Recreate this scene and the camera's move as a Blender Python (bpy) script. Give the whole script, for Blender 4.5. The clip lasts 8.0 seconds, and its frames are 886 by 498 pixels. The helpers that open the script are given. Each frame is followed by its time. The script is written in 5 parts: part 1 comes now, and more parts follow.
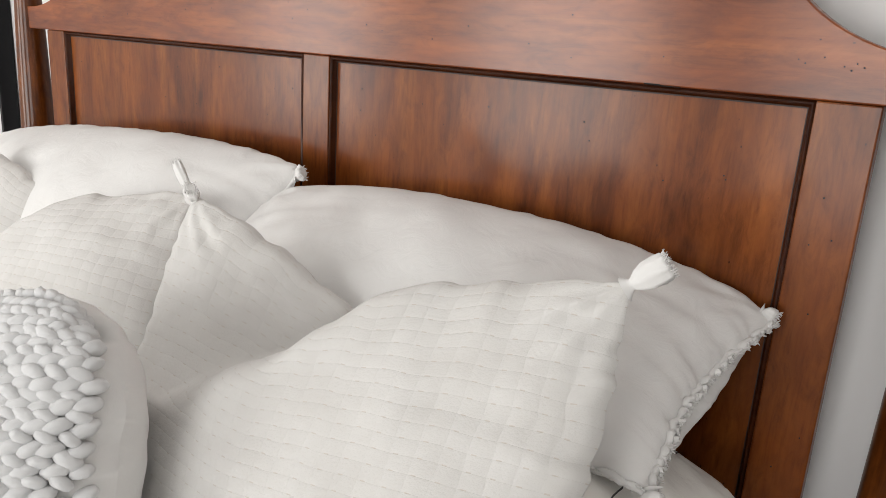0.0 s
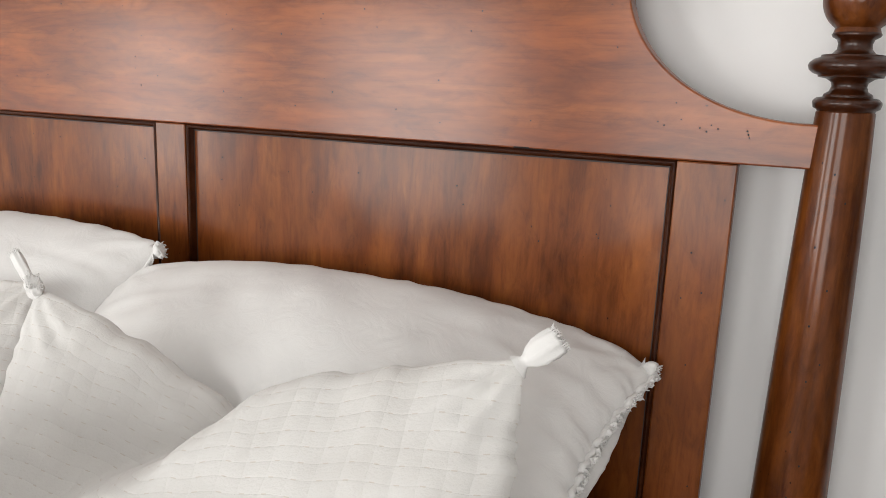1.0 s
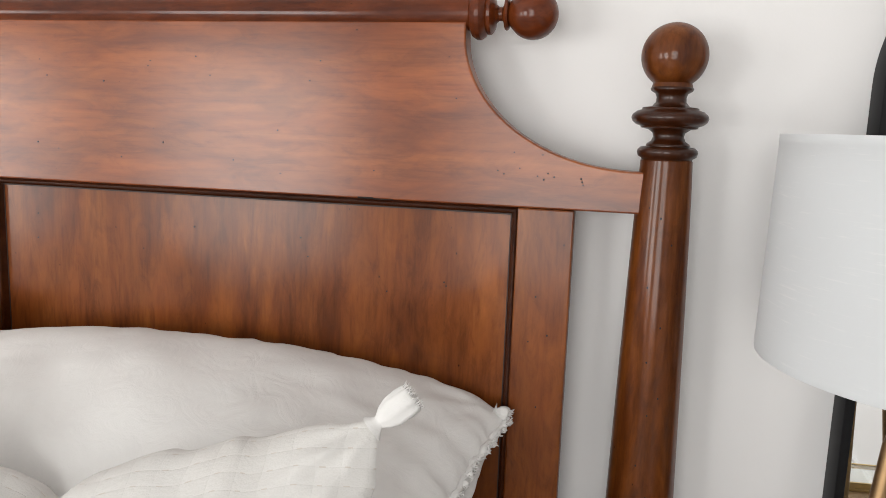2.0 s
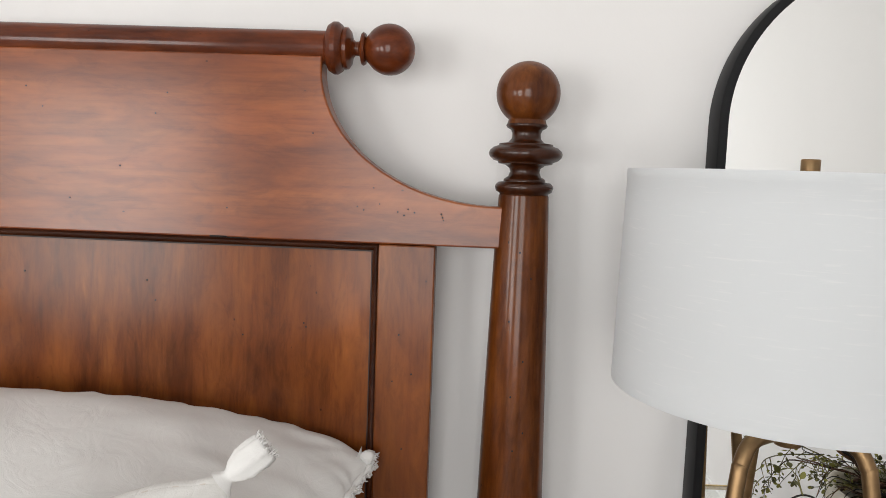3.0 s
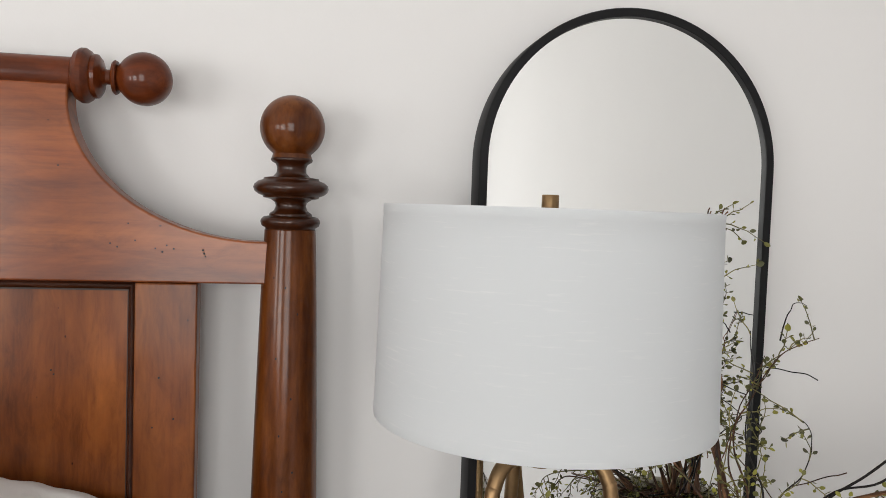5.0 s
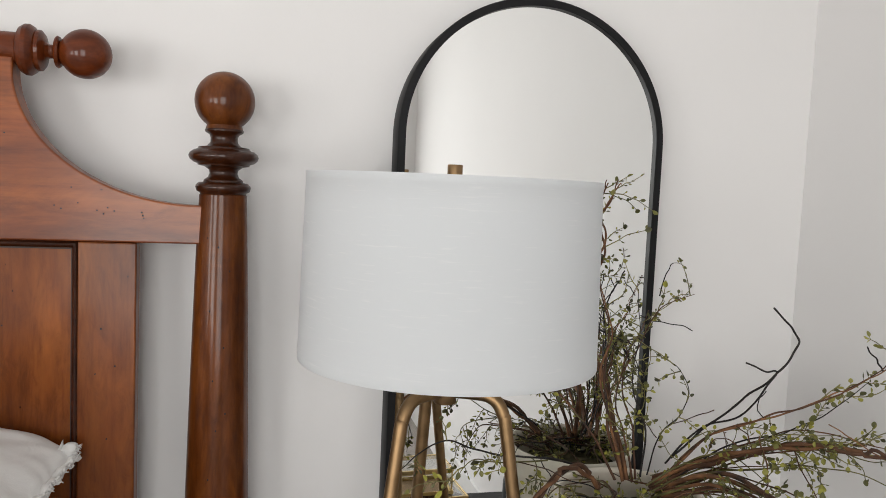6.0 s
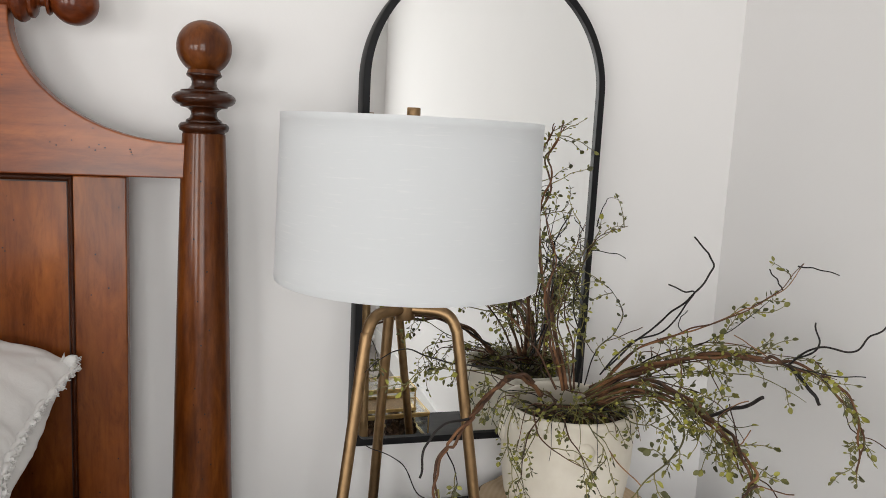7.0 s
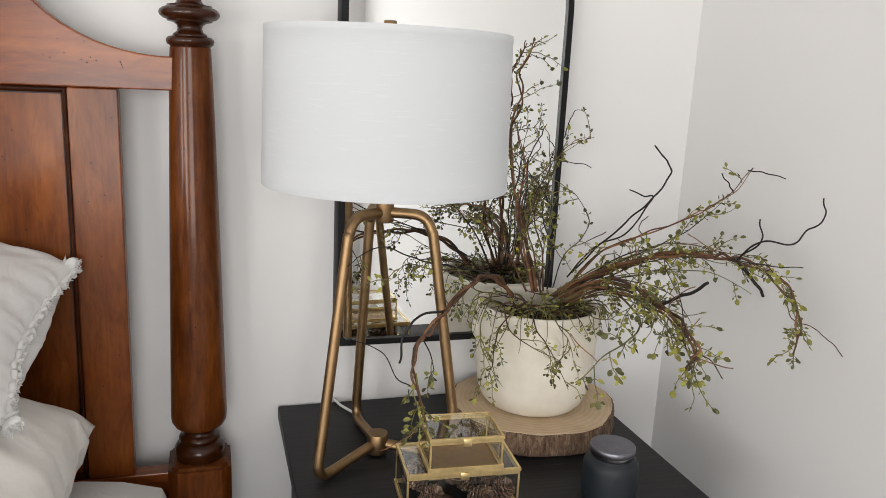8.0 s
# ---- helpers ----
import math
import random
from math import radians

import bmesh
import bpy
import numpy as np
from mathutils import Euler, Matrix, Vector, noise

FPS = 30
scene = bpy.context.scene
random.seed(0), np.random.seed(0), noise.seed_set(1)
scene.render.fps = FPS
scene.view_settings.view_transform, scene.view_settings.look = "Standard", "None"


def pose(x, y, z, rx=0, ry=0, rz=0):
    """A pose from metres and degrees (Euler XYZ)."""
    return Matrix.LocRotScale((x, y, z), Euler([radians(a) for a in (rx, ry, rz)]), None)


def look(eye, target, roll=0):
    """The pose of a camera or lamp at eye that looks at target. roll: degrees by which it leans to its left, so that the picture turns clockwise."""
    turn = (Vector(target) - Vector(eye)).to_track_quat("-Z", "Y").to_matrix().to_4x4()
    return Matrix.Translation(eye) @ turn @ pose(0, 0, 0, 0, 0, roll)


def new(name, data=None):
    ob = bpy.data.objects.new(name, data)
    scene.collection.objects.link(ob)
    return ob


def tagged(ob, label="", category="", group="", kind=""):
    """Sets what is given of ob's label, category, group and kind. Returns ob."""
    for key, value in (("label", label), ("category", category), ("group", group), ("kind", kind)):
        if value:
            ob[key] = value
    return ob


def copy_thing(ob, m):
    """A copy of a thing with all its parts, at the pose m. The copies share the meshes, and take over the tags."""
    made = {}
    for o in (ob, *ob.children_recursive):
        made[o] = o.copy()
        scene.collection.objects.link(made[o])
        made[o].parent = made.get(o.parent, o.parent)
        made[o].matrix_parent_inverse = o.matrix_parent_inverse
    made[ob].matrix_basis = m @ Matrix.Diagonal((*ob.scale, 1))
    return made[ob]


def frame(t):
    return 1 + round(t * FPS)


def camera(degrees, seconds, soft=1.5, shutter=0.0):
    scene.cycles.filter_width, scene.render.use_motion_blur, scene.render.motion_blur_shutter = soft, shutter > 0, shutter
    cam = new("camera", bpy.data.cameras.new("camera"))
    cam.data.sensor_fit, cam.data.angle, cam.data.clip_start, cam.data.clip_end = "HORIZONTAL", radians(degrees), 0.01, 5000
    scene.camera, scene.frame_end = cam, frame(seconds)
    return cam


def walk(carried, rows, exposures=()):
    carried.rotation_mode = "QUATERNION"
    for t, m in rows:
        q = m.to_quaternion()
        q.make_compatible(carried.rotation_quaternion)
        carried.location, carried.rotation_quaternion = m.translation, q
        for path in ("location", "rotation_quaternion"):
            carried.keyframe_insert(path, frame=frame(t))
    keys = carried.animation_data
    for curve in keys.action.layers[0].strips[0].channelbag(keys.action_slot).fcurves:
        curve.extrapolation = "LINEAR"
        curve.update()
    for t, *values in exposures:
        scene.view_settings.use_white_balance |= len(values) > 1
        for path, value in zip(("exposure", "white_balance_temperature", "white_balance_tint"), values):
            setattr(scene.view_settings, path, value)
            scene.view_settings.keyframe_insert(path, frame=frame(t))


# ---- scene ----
cam = camera(60.3, 8.0, 0.6)
# seconds, eye, target, roll
PATH = [
    (0, (0.094, -1.019, 1.353), (-0.988, 0.572, 0.808), 3.6),
    (0.5, (0.08, -0.997, 1.371), (-0.885, 0.687, 0.89), 2.8),
    (1, (0.055, -0.991, 1.384), (-0.741, 0.794, 0.96), 2.3),
    (1.5, (0.049, -0.987, 1.394), (-0.563, 0.881, 1.026), 2.0),
    (2, (0.047, -0.972, 1.398), (-0.38, 0.957, 1.087), 2.1),
    (3.5, (0.062, -0.935, 1.39), (0.102, 1.059, 1.234), 2.1),
    (4, (0.07, -0.922, 1.393), (0.231, 1.068, 1.263), 2.1),
    (4.5, (0.103, -0.923, 1.395), (0.36, 1.058, 1.297), 2.0),
    (5, (0.136, -0.951, 1.401), (0.472, 1.018, 1.298), 2.0),
    (6.5, (0.161, -1.135, 1.385), (0.669, 0.788, 1.172), 2.8),
    (7, (0.147, -1.198, 1.382), (0.685, 0.707, 1.093), 2.9),
    (7.5, (0.141, -1.256, 1.36), (0.701, 0.63, 0.998), 2.9),
    (8, (0.134, -1.289, 1.343), (0.714, 0.574, 0.904), 2.8),
]
walk(cam, [(t, look(eye, target, roll)) for t, eye, target, roll in PATH],
     [(0.0, -0.58), (1.5, -0.45), (3.5, -0.62), (5.0, -0.68), (6.5, -0.66), (8.0, -0.42)])

# ---- world and light ----
world = bpy.data.worlds.new("sky")
scene.world = world
world.use_nodes = True
wn = world.node_tree
sky = wn.nodes.new("ShaderNodeTexSky")
sky.sky_type, sky.sun_disc = "NISHITA", False
sky.sun_elevation, sky.sun_rotation = radians(38), radians(20)
wn.links.new(sky.outputs[0], wn.nodes["Background"].inputs[0])
wn.nodes["Background"].inputs[1].default_value = 0.12
SKY_COLOUR = (1.0, 0.985, 0.965)


def window_light(x0, x1, z0, z1, y, watts):
    lamp = bpy.data.lights.new("window_daylight", "AREA")
    lamp.shape, lamp.size, lamp.size_y = "RECTANGLE", x1 - x0, z1 - z0
    lamp.energy, lamp.color = watts, SKY_COLOUR
    ob = new("window_daylight", lamp)
    ob.matrix_world = look(((x0 + x1) / 2, y, (z0 + z1) / 2), ((x0 + x1) / 2, y + 1, (z0 + z1) / 2))
    return ob


# room: headboard wall at y = WALL_Y, side wall at x = SIDE_X, windows in the wall behind the camera
WALL_Y, SIDE_X, BACK_Y, LEFT_X, CEIL = 0.095, 1.084, -3.55, -5.2, 2.75
WINDOWS = [(-5.05, -3.75, 0.50, 1.90), (-2.95, -1.60, 0.50, 1.90), (-0.90, 0.45, 0.45, 2.20)]
for (wx0, wx1, wz0, wz1), watts in zip(WINDOWS, (80, 78, 64)):
    window_light(wx0 + 0.05, wx1 - 0.05, wz0 + 0.05, wz1 - 0.05, BACK_Y - 0.06, watts)


# ---- materials ----
def mat(name, base=(0.5, 0.5, 0.5), rough=0.5, metal=0.0, coat=0.0, coat_rough=0.1):
    m = bpy.data.materials.new(name)
    m.use_nodes = True
    b = m.node_tree.nodes["Principled BSDF"]
    b.inputs["Base Color"].default_value = (*base, 1)
    b.inputs["Roughness"].default_value = rough
    b.inputs["Metallic"].default_value = metal
    b.inputs["Coat Weight"].default_value = coat
    b.inputs["Coat Roughness"].default_value = coat_rough
    return m, m.node_tree, b


def node(nt, kind, **values):
    n = nt.nodes.new(kind)
    for key, value in values.items():
        n.inputs[key.replace("_", " ")].default_value = value
    return n


def coords(nt, scale=(1, 1, 1), out="Object", offset=(0, 0, 0)):
    c = nt.nodes.new("ShaderNodeTexCoord")
    mp = nt.nodes.new("ShaderNodeMapping")
    mp.inputs["Scale"].default_value = scale
    mp.inputs["Location"].default_value = offset
    nt.links.new(c.outputs[out], mp.inputs[0])
    return mp.outputs[0]


def ramp(nt, fac, stops):
    r = nt.nodes.new("ShaderNodeValToRGB")
    while len(r.color_ramp.elements) < len(stops):
        r.color_ramp.elements.new(0.5)
    for e, (p, c) in zip(r.color_ramp.elements, stops):
        e.position, e.color = p, (*c, 1)
    nt.links.new(fac, r.inputs[0])
    return r.outputs[0]


def mix(nt, a, b, fac, blend="MIX"):
    m = nt.nodes.new("ShaderNodeMix")
    m.data_type, m.blend_type = "RGBA", blend
    for i, v in ((0, fac), (6, a), (7, b)):
        if isinstance(v, (int, float)):
            m.inputs[i].default_value = v
        elif isinstance(v, tuple):
            m.inputs[i].default_value = (*v, 1)
        else:
            nt.links.new(v, m.inputs[i])
    return m.outputs[2]


def math_node(nt, op, a, b=None):
    m = nt.nodes.new("ShaderNodeMath")
    m.operation = op
    for i, v in enumerate((a, b)):
        if v is None:
            continue
        if isinstance(v, (int, float)):
            m.inputs[i].default_value = v
        else:
            nt.links.new(v, m.inputs[i])
    return m.outputs[0]


def bump(nt, b, height, strength=0.3, distance=0.002):
    n = node(nt, "ShaderNodeBump", Strength=strength, Distance=distance)
    nt.links.new(height, n.inputs["Height"])
    nt.links.new(n.outputs[0], b.inputs["Normal"])
    return n


def noise_tex(nt, vec, scale, detail=4.0, rough=0.55, dist=0.0):
    n = node(nt, "ShaderNodeTexNoise", Scale=scale, Detail=detail, Roughness=rough, Distortion=dist)
    nt.links.new(vec, n.inputs["Vector"])
    return n.outputs[0]


def cherry(name, axis, dark=1.0, coat=0.75, coat_rough=0.22, green=1.0, streak=0.85, mottle=0.6, f=1.0, short=1.0):
    """Stained cherry: soft grain along one axis, blotchy stain, satin lacquer."""
    m, nt, b = mat(name, rough=0.4, coat=coat, coat_rough=coat_rough)
    b.inputs["Specular IOR Level"].default_value = 0.06
    b.inputs["Coat IOR"].default_value = 1.6
    k = "xyz".index(axis)
    s = [7.0 * f] * 3
    s[k] = 1.1 * f * short
    grain = noise_tex(nt, coords(nt, tuple(s)), 3.0, 5.0, 0.55, 0.5)
    s2 = [70.0, 70.0, 70.0]
    s2[k] = 3.0 * short * short
    fine = noise_tex(nt, coords(nt, tuple(s2)), 2.4, 4.0, 0.6)
    s3 = [3.0 * f] * 3
    s3[k] = 0.8 * f
    cloud = noise_tex(nt, coords(nt, tuple(s3), offset=(3, 1, 7)), 3.4, 4.0, 0.6, 0.6)
    smudge = noise_tex(nt, coords(nt, tuple(1.0 if i != k else 0.22 for i in range(3)), offset=(1, 4, 2)), 13.0, 6.0, 0.68, 0.8)
    d, g = dark, dark * green
    col = ramp(nt, grain, [(0.25, (0.112 * d, 0.0235 * g, 0.0048 * d)), (0.45, (0.168 * d, 0.0390 * g, 0.0080 * d)),
                           (0.60, (0.200 * d, 0.0500 * g, 0.0105 * d)), (0.80, (0.250 * d, 0.068 * g, 0.0155 * d))])
    col = mix(nt, col, ramp(nt, cloud, [(0.28, (0.52, 0.43, 0.37)), (0.48, (0.92, 0.90, 0.88)), (0.70, (1.18, 1.2, 1.2))]), streak, "MULTIPLY")
    col = mix(nt, col, ramp(nt, smudge, [(0.32, (0.58, 0.52, 0.48)), (0.48, (0.95, 0.94, 0.93)), (0.64, (1.14, 1.12, 1.10))]), mottle, "MULTIPLY")
    col = mix(nt, col, ramp(nt, fine, [(0.30, (0.55, 0.48, 0.44)), (0.48, (0.98, 0.98, 0.98)), (0.66, (1.10, 1.10, 1.08))]), 0.5, "MULTIPLY")
    fleck = noise_tex(nt, coords(nt, tuple(1.0 if i != k else 0.28 for i in range(3)), offset=(6, 3, 9)), 46.0, 6.0, 0.72, 1.1)
    col = mix(nt, col, ramp(nt, fleck, [(0.34, (0.52, 0.46, 0.42)), (0.50, (0.97, 0.96, 0.95)), (0.66, (1.16, 1.15, 1.12))]), mottle * 0.55, "MULTIPLY")
    # scattered small pits in the finish
    pit = nt.nodes.new("ShaderNodeTexVoronoi")
    pit.inputs["Scale"].default_value = 40.0
    nt.links.new(coords(nt, tuple(1.0 if i != k else 0.6 for i in range(3)), offset=(2, 2, 5)), pit.inputs["Vector"])
    col = mix(nt, col, ramp(nt, pit.outputs["Distance"], [(0.022, (0.10, 0.08, 0.08)), (0.052, (1, 1, 1))]), 0.85, "MULTIPLY")
    nt.links.new(col, b.inputs["Base Color"])
    r = nt.nodes.new("ShaderNodeMapRange")
    r.inputs[3].default_value, r.inputs[4].default_value = 0.34, 0.50
    nt.links.new(smudge, r.inputs[0])
    nt.links.new(r.outputs[0], b.inputs["Roughness"])
    bump(nt, b, fine, 0.08, 0.0005)
    return m


WOOD_X = cherry("cherry_lengthwise", "x", 1.24, 0.58, 0.22, green=1.05, streak=0.55, mottle=0.85, short=1.2)
WOOD_Z = cherry("cherry_upright", "z", 0.98, 0.36, 0.20, green=1.15, streak=0.8, mottle=0.95, short=1.4)
WOOD_DARK = cherry("cherry_turned_dark", "x", 0.24, 0.4)
WOOD_TURNED = cherry("cherry_glazed_turning", "z", 0.19, 0.5, 0.17)
WOOD_POST = cherry("cherry_polished_post", "z", 0.64, 0.36, 0.15, 1.17, 1.0, 1.0, 2.6, 1.4)
WOOD_ROLL = cherry("cherry_polished_roll", "x", 0.60, 0.40, 0.15, 0.90, 1.0, 0.95, 2.0, 1.6)
WORM = mat("wormhole_black", (0.006, 0.004, 0.003), 0.9)[0]
SEAM = mat("dark_moulding_seam", (0.016, 0.005, 0.0025), 0.6)[0]


def plaster(name, base, amount=0.03):
    m, nt, b = mat(name, base, 0.85)
    n1 = noise_tex(nt, coords(nt), 1.3, 3.0)
    lo = tuple(c * (1 - amount) for c in base)
    nt.links.new(ramp(nt, n1, [(0.3, lo), (0.7, base)]), b.inputs["Base Color"])
    bump(nt, b, noise_tex(nt, coords(nt), 260.0, 3.0), 0.08, 0.0008)
    return m


WALL = plaster("wall_paint", (0.768, 0.757, 0.750))
CEILING = plaster("ceiling_paint", (0.85, 0.85, 0.845))
TRIM = mat("white_trim_paint", (0.80, 0.80, 0.79), 0.35)[0]


def carpet_mat():
    m, nt, b = mat("carpet", (0.16, 0.14, 0.12), 0.95)
    n1 = noise_tex(nt, coords(nt), 180.0, 4.0)
    nt.links.new(ramp(nt, n1, [(0.3, (0.22, 0.20, 0.18)), (0.7, (0.38, 0.35, 0.32))]), b.inputs["Base Color"])
    bump(nt, b, n1, 0.6, 0.006)
    return m


CARPET = carpet_mat()


def linen(name, base, weave=900.0, wrinkle=0.25, sheen=0.15):
    """Plain cotton: fine weave, soft creases."""
    m, nt, b = mat(name, base, 0.92)
    b.inputs["Sheen Weight"].default_value = sheen
    big = noise_tex(nt, coords(nt), 9.0, 4.0, 0.55, 0.8)
    lo = tuple(c * 0.94 for c in base)
    nt.links.new(ramp(nt, big, [(0.3, lo), (0.65, base)]), b.inputs["Base Color"])
    fine = noise_tex(nt, coords(nt), weave, 2.0)
    crease = noise_tex(nt, coords(nt, (1, 1, 1), offset=(5, 2, 1)), 22.0, 5.0, 0.6, 1.6)
    h = math_node(nt, "ADD", math_node(nt, "MULTIPLY", crease, 1.0), math_node(nt, "MULTIPLY", fine, 0.08))
    bump(nt, b, h, wrinkle, 0.006)
    return m


COTTON = linen("white_cotton", (0.700, 0.690, 0.674))
SMOOTH_COTTON = linen("smooth_white_cotton", (0.735, 0.725, 0.708), wrinkle=0.2)


def gauze_mat():
    """Double gauze quilted in small blocks, tan running stitches at the crossings. UV in metres."""
    m, nt, b = mat("quilted_gauze", (0.80, 0.775, 0.73), 0.94)
    b.inputs["Sheen Weight"].default_value = 0.2
    uv = nt.nodes.new("ShaderNodeUVMap")
    warp = noise_tex(nt, uv.outputs[0], 9.0, 3.0)
    sep = nt.nodes.new("ShaderNodeSeparateXYZ")
    nt.links.new(uv.outputs[0], sep.inputs[0])
    wob = math_node(nt, "MULTIPLY", math_node(nt, "SUBTRACT", warp, 0.5), 0.007)
    cu = math_node(nt, "ADD", sep.outputs[0], wob)
    cv = math_node(nt, "ADD", sep.outputs[1], math_node(nt, "MULTIPLY", wob, 0.8))
    su = math_node(nt, "ABSOLUTE", math_node(nt, "SINE", math_node(nt, "MULTIPLY", cu, math.pi / 0.0200)))
    sv = math_node(nt, "ABSOLUTE", math_node(nt, "SINE", math_node(nt, "MULTIPLY", cv, math.pi / 0.0168)))
    pu = math_node(nt, "POWER", su, 0.8)
    pv = math_node(nt, "POWER", sv, 0.5)
    height = math_node(nt, "ADD", math_node(nt, "MULTIPLY", pu, 0.42), math_node(nt, "MULTIPLY", pv, 0.40))
    crinkle = noise_tex(nt, uv.outputs[0], 330.0, 4.0, 0.65)
    height = math_node(nt, "ADD", height, math_node(nt, "MULTIPLY", crinkle, 0.42))
    dash = math_node(nt, "GREATER_THAN", math_node(nt, "SINE", math_node(nt, "MULTIPLY", cu, 2 * math.pi / 0.0200)), 0.78)
    line = math_node(nt, "LESS_THAN", sv, 0.11)
    stitch = math_node(nt, "MULTIPLY", math_node(nt, "MULTIPLY", dash, line), 0.46)
    tone = ramp(nt, noise_tex(nt, uv.outputs[0], 14.0, 3.0), [(0.3, (0.590, 0.574, 0.549)), (0.65, (0.645, 0.632, 0.610))])
    nt.links.new(mix(nt, tone, (0.48, 0.40, 0.32), stitch), b.inputs["Base Color"])
    bump(nt, b, height, 0.55, 0.0024)
    return m


GAUZE = gauze_mat()


def pinstripe_mat():
    m, nt, b = mat("pinstriped_cotton", (0.78, 0.76, 0.72), 0.92)
    uv = nt.nodes.new("ShaderNodeUVMap")
    sep = nt.nodes.new("ShaderNodeSeparateXYZ")
    nt.links.new(uv.outputs[0], sep.inputs[0])
    band = math_node(nt, "LESS_THAN", math_node(nt, "ABSOLUTE", math_node(nt, "SUBTRACT", math_node(nt, "FRACT", math_node(nt, "DIVIDE", sep.outputs[0], 0.148)), 0.5)), 0.0065)
    nt.links.new(mix(nt, (0.78, 0.76, 0.72), (0.06, 0.06, 0.065), band), b.inputs["Base Color"])
    bump(nt, b, noise_tex(nt, coords(nt), 20.0, 5.0, 0.6, 1.4), 0.25, 0.006)
    return m


PINSTRIPE = pinstripe_mat()


def wool_mat():
    m, nt, b = mat("chunky_white_wool", (0.70, 0.70, 0.70), 0.97)
    b.inputs["Sheen Weight"].default_value = 0.4
    n1 = noise_tex(nt, coords(nt, (1, 1, 2.2)), 190.0, 6.0, 0.75, 1.5)
    bump(nt, b, n1, 0.55, 0.004)
    return m


WOOL = wool_mat()


def shade_mat():
    m, nt, b = mat("linen_shade", (0.82, 0.82, 0.815), 0.9)
    slub = noise_tex(nt, coords(nt, (26, 26, 360)), 1.0, 3.0, 0.6)
    thread = noise_tex(nt, coords(nt, (300, 300, 16)), 1.0, 3.0, 0.6)
    mask = ramp(nt, slub, [(0.60, (0, 0, 0)), (0.78, (1, 1, 1))])
    nt.links.new(mix(nt, (0.810, 0.832, 0.848), (0.93, 0.935, 0.94), mask), b.inputs["Base Color"])
    h = math_node(nt, "ADD", slub, math_node(nt, "MULTIPLY", thread, 0.8))
    bump(nt, b, h, 0.12, 0.0008)
    tr = nt.nodes.new("ShaderNodeBsdfTranslucent")
    tr.inputs[0].default_value = (0.86, 0.87, 0.875, 1)
    ms = nt.nodes.new("ShaderNodeMixShader")
    ms.inputs[0].default_value = 0.48
    nt.links.new(b.outputs[0], ms.inputs[1])
    nt.links.new(tr.outputs[0], ms.inputs[2])
    nt.links.new(ms.outputs[0], nt.nodes["Material Output"].inputs[0])
    return m


SHADE = shade_mat()


def metal_mat(name, base, rough, scale=60.0, spread=0.12):
    m, nt, b = mat(name, base, rough, 1.0)
    n1 = noise_tex(nt, coords(nt), scale, 4.0)
    r = nt.nodes.new("ShaderNodeMapRange")
    r.inputs[3].default_value, r.inputs[4].default_value = rough - spread / 2, rough + spread / 2
    nt.links.new(n1, r.inputs[0])
    nt.links.new(r.outputs[0], b.inputs["Roughness"])
    lo = tuple(c * 0.8 for c in base)
    nt.links.new(ramp(nt, n1, [(0.35, lo), (0.65, base)]), b.inputs["Base Color"])
    return m


BRONZE = metal_mat("antique_brass", (0.32, 0.205, 0.105), 0.44)
BRASS = metal_mat("polished_brass", (0.88, 0.68, 0.34), 0.36)
STEEL = metal_mat("brushed_lid_metal", (0.20, 0.20, 0.23), 0.40)
BLACK_FRAME = mat("black_frame_paint", (0.009, 0.009, 0.010), 0.42)[0]
BLACK_FRAME.node_tree.nodes["Principled BSDF"].inputs["Specular IOR Level"].default_value = 0.18
MIRROR = mat("mirror_silver", (0.90, 0.915, 0.91), 0.012, 1.0)[0]


def black_wood():
    m, nt, b = mat("black_stained_wood", (0.02, 0.02, 0.021), 0.5)
    b.inputs["Specular IOR Level"].default_value = 0.28
    g = noise_tex(nt, coords(nt, (4, 60, 60)), 3.0, 5.0, 0.6, 0.4)
    nt.links.new(ramp(nt, g, [(0.3, (0.005, 0.005, 0.006)), (0.6, (0.014, 0.014, 0.015)), (0.8, (0.034, 0.033, 0.033))]), b.inputs["Base Color"])
    bump(nt, b, g, 0.25, 0.001)
    return m


BLACK_WOOD = black_wood()


def glass_mat(name, tint=(1, 1, 1), rough=0.0):
    m, nt, b = mat(name, tint, rough)
    b.inputs["Transmission Weight"].default_value = 1.0
    b.inputs["IOR"].default_value = 1.45
    return m


GLASS = glass_mat("clear_glass", (0.97, 0.985, 0.97))
NAVY_GLASS = mat("frosted_navy_glass", (0.005, 0.009, 0.013), 0.6)[0]
CORD = mat("white_flex", (0.7, 0.7, 0.68), 0.5)[0]


def ceramic_mat():
    m, nt, b = mat("cream_stoneware", (0.72, 0.665, 0.57), 0.6)
    n1 = noise_tex(nt, coords(nt), 16.0, 5.0, 0.6)
    n2 = noise_tex(nt, coords(nt, (1, 1, 3)), 150.0, 4.0)
    nt.links.new(ramp(nt, n1, [(0.3, (0.66, 0.60, 0.50)), (0.65, (0.75, 0.70, 0.605))]), b.inputs["Base Color"])
    bump(nt, b, math_node(nt, "ADD", n1, math_node(nt, "MULTIPLY", n2, 0.3)), 0.15, 0.002)
    return m


CERAMIC = ceramic_mat()


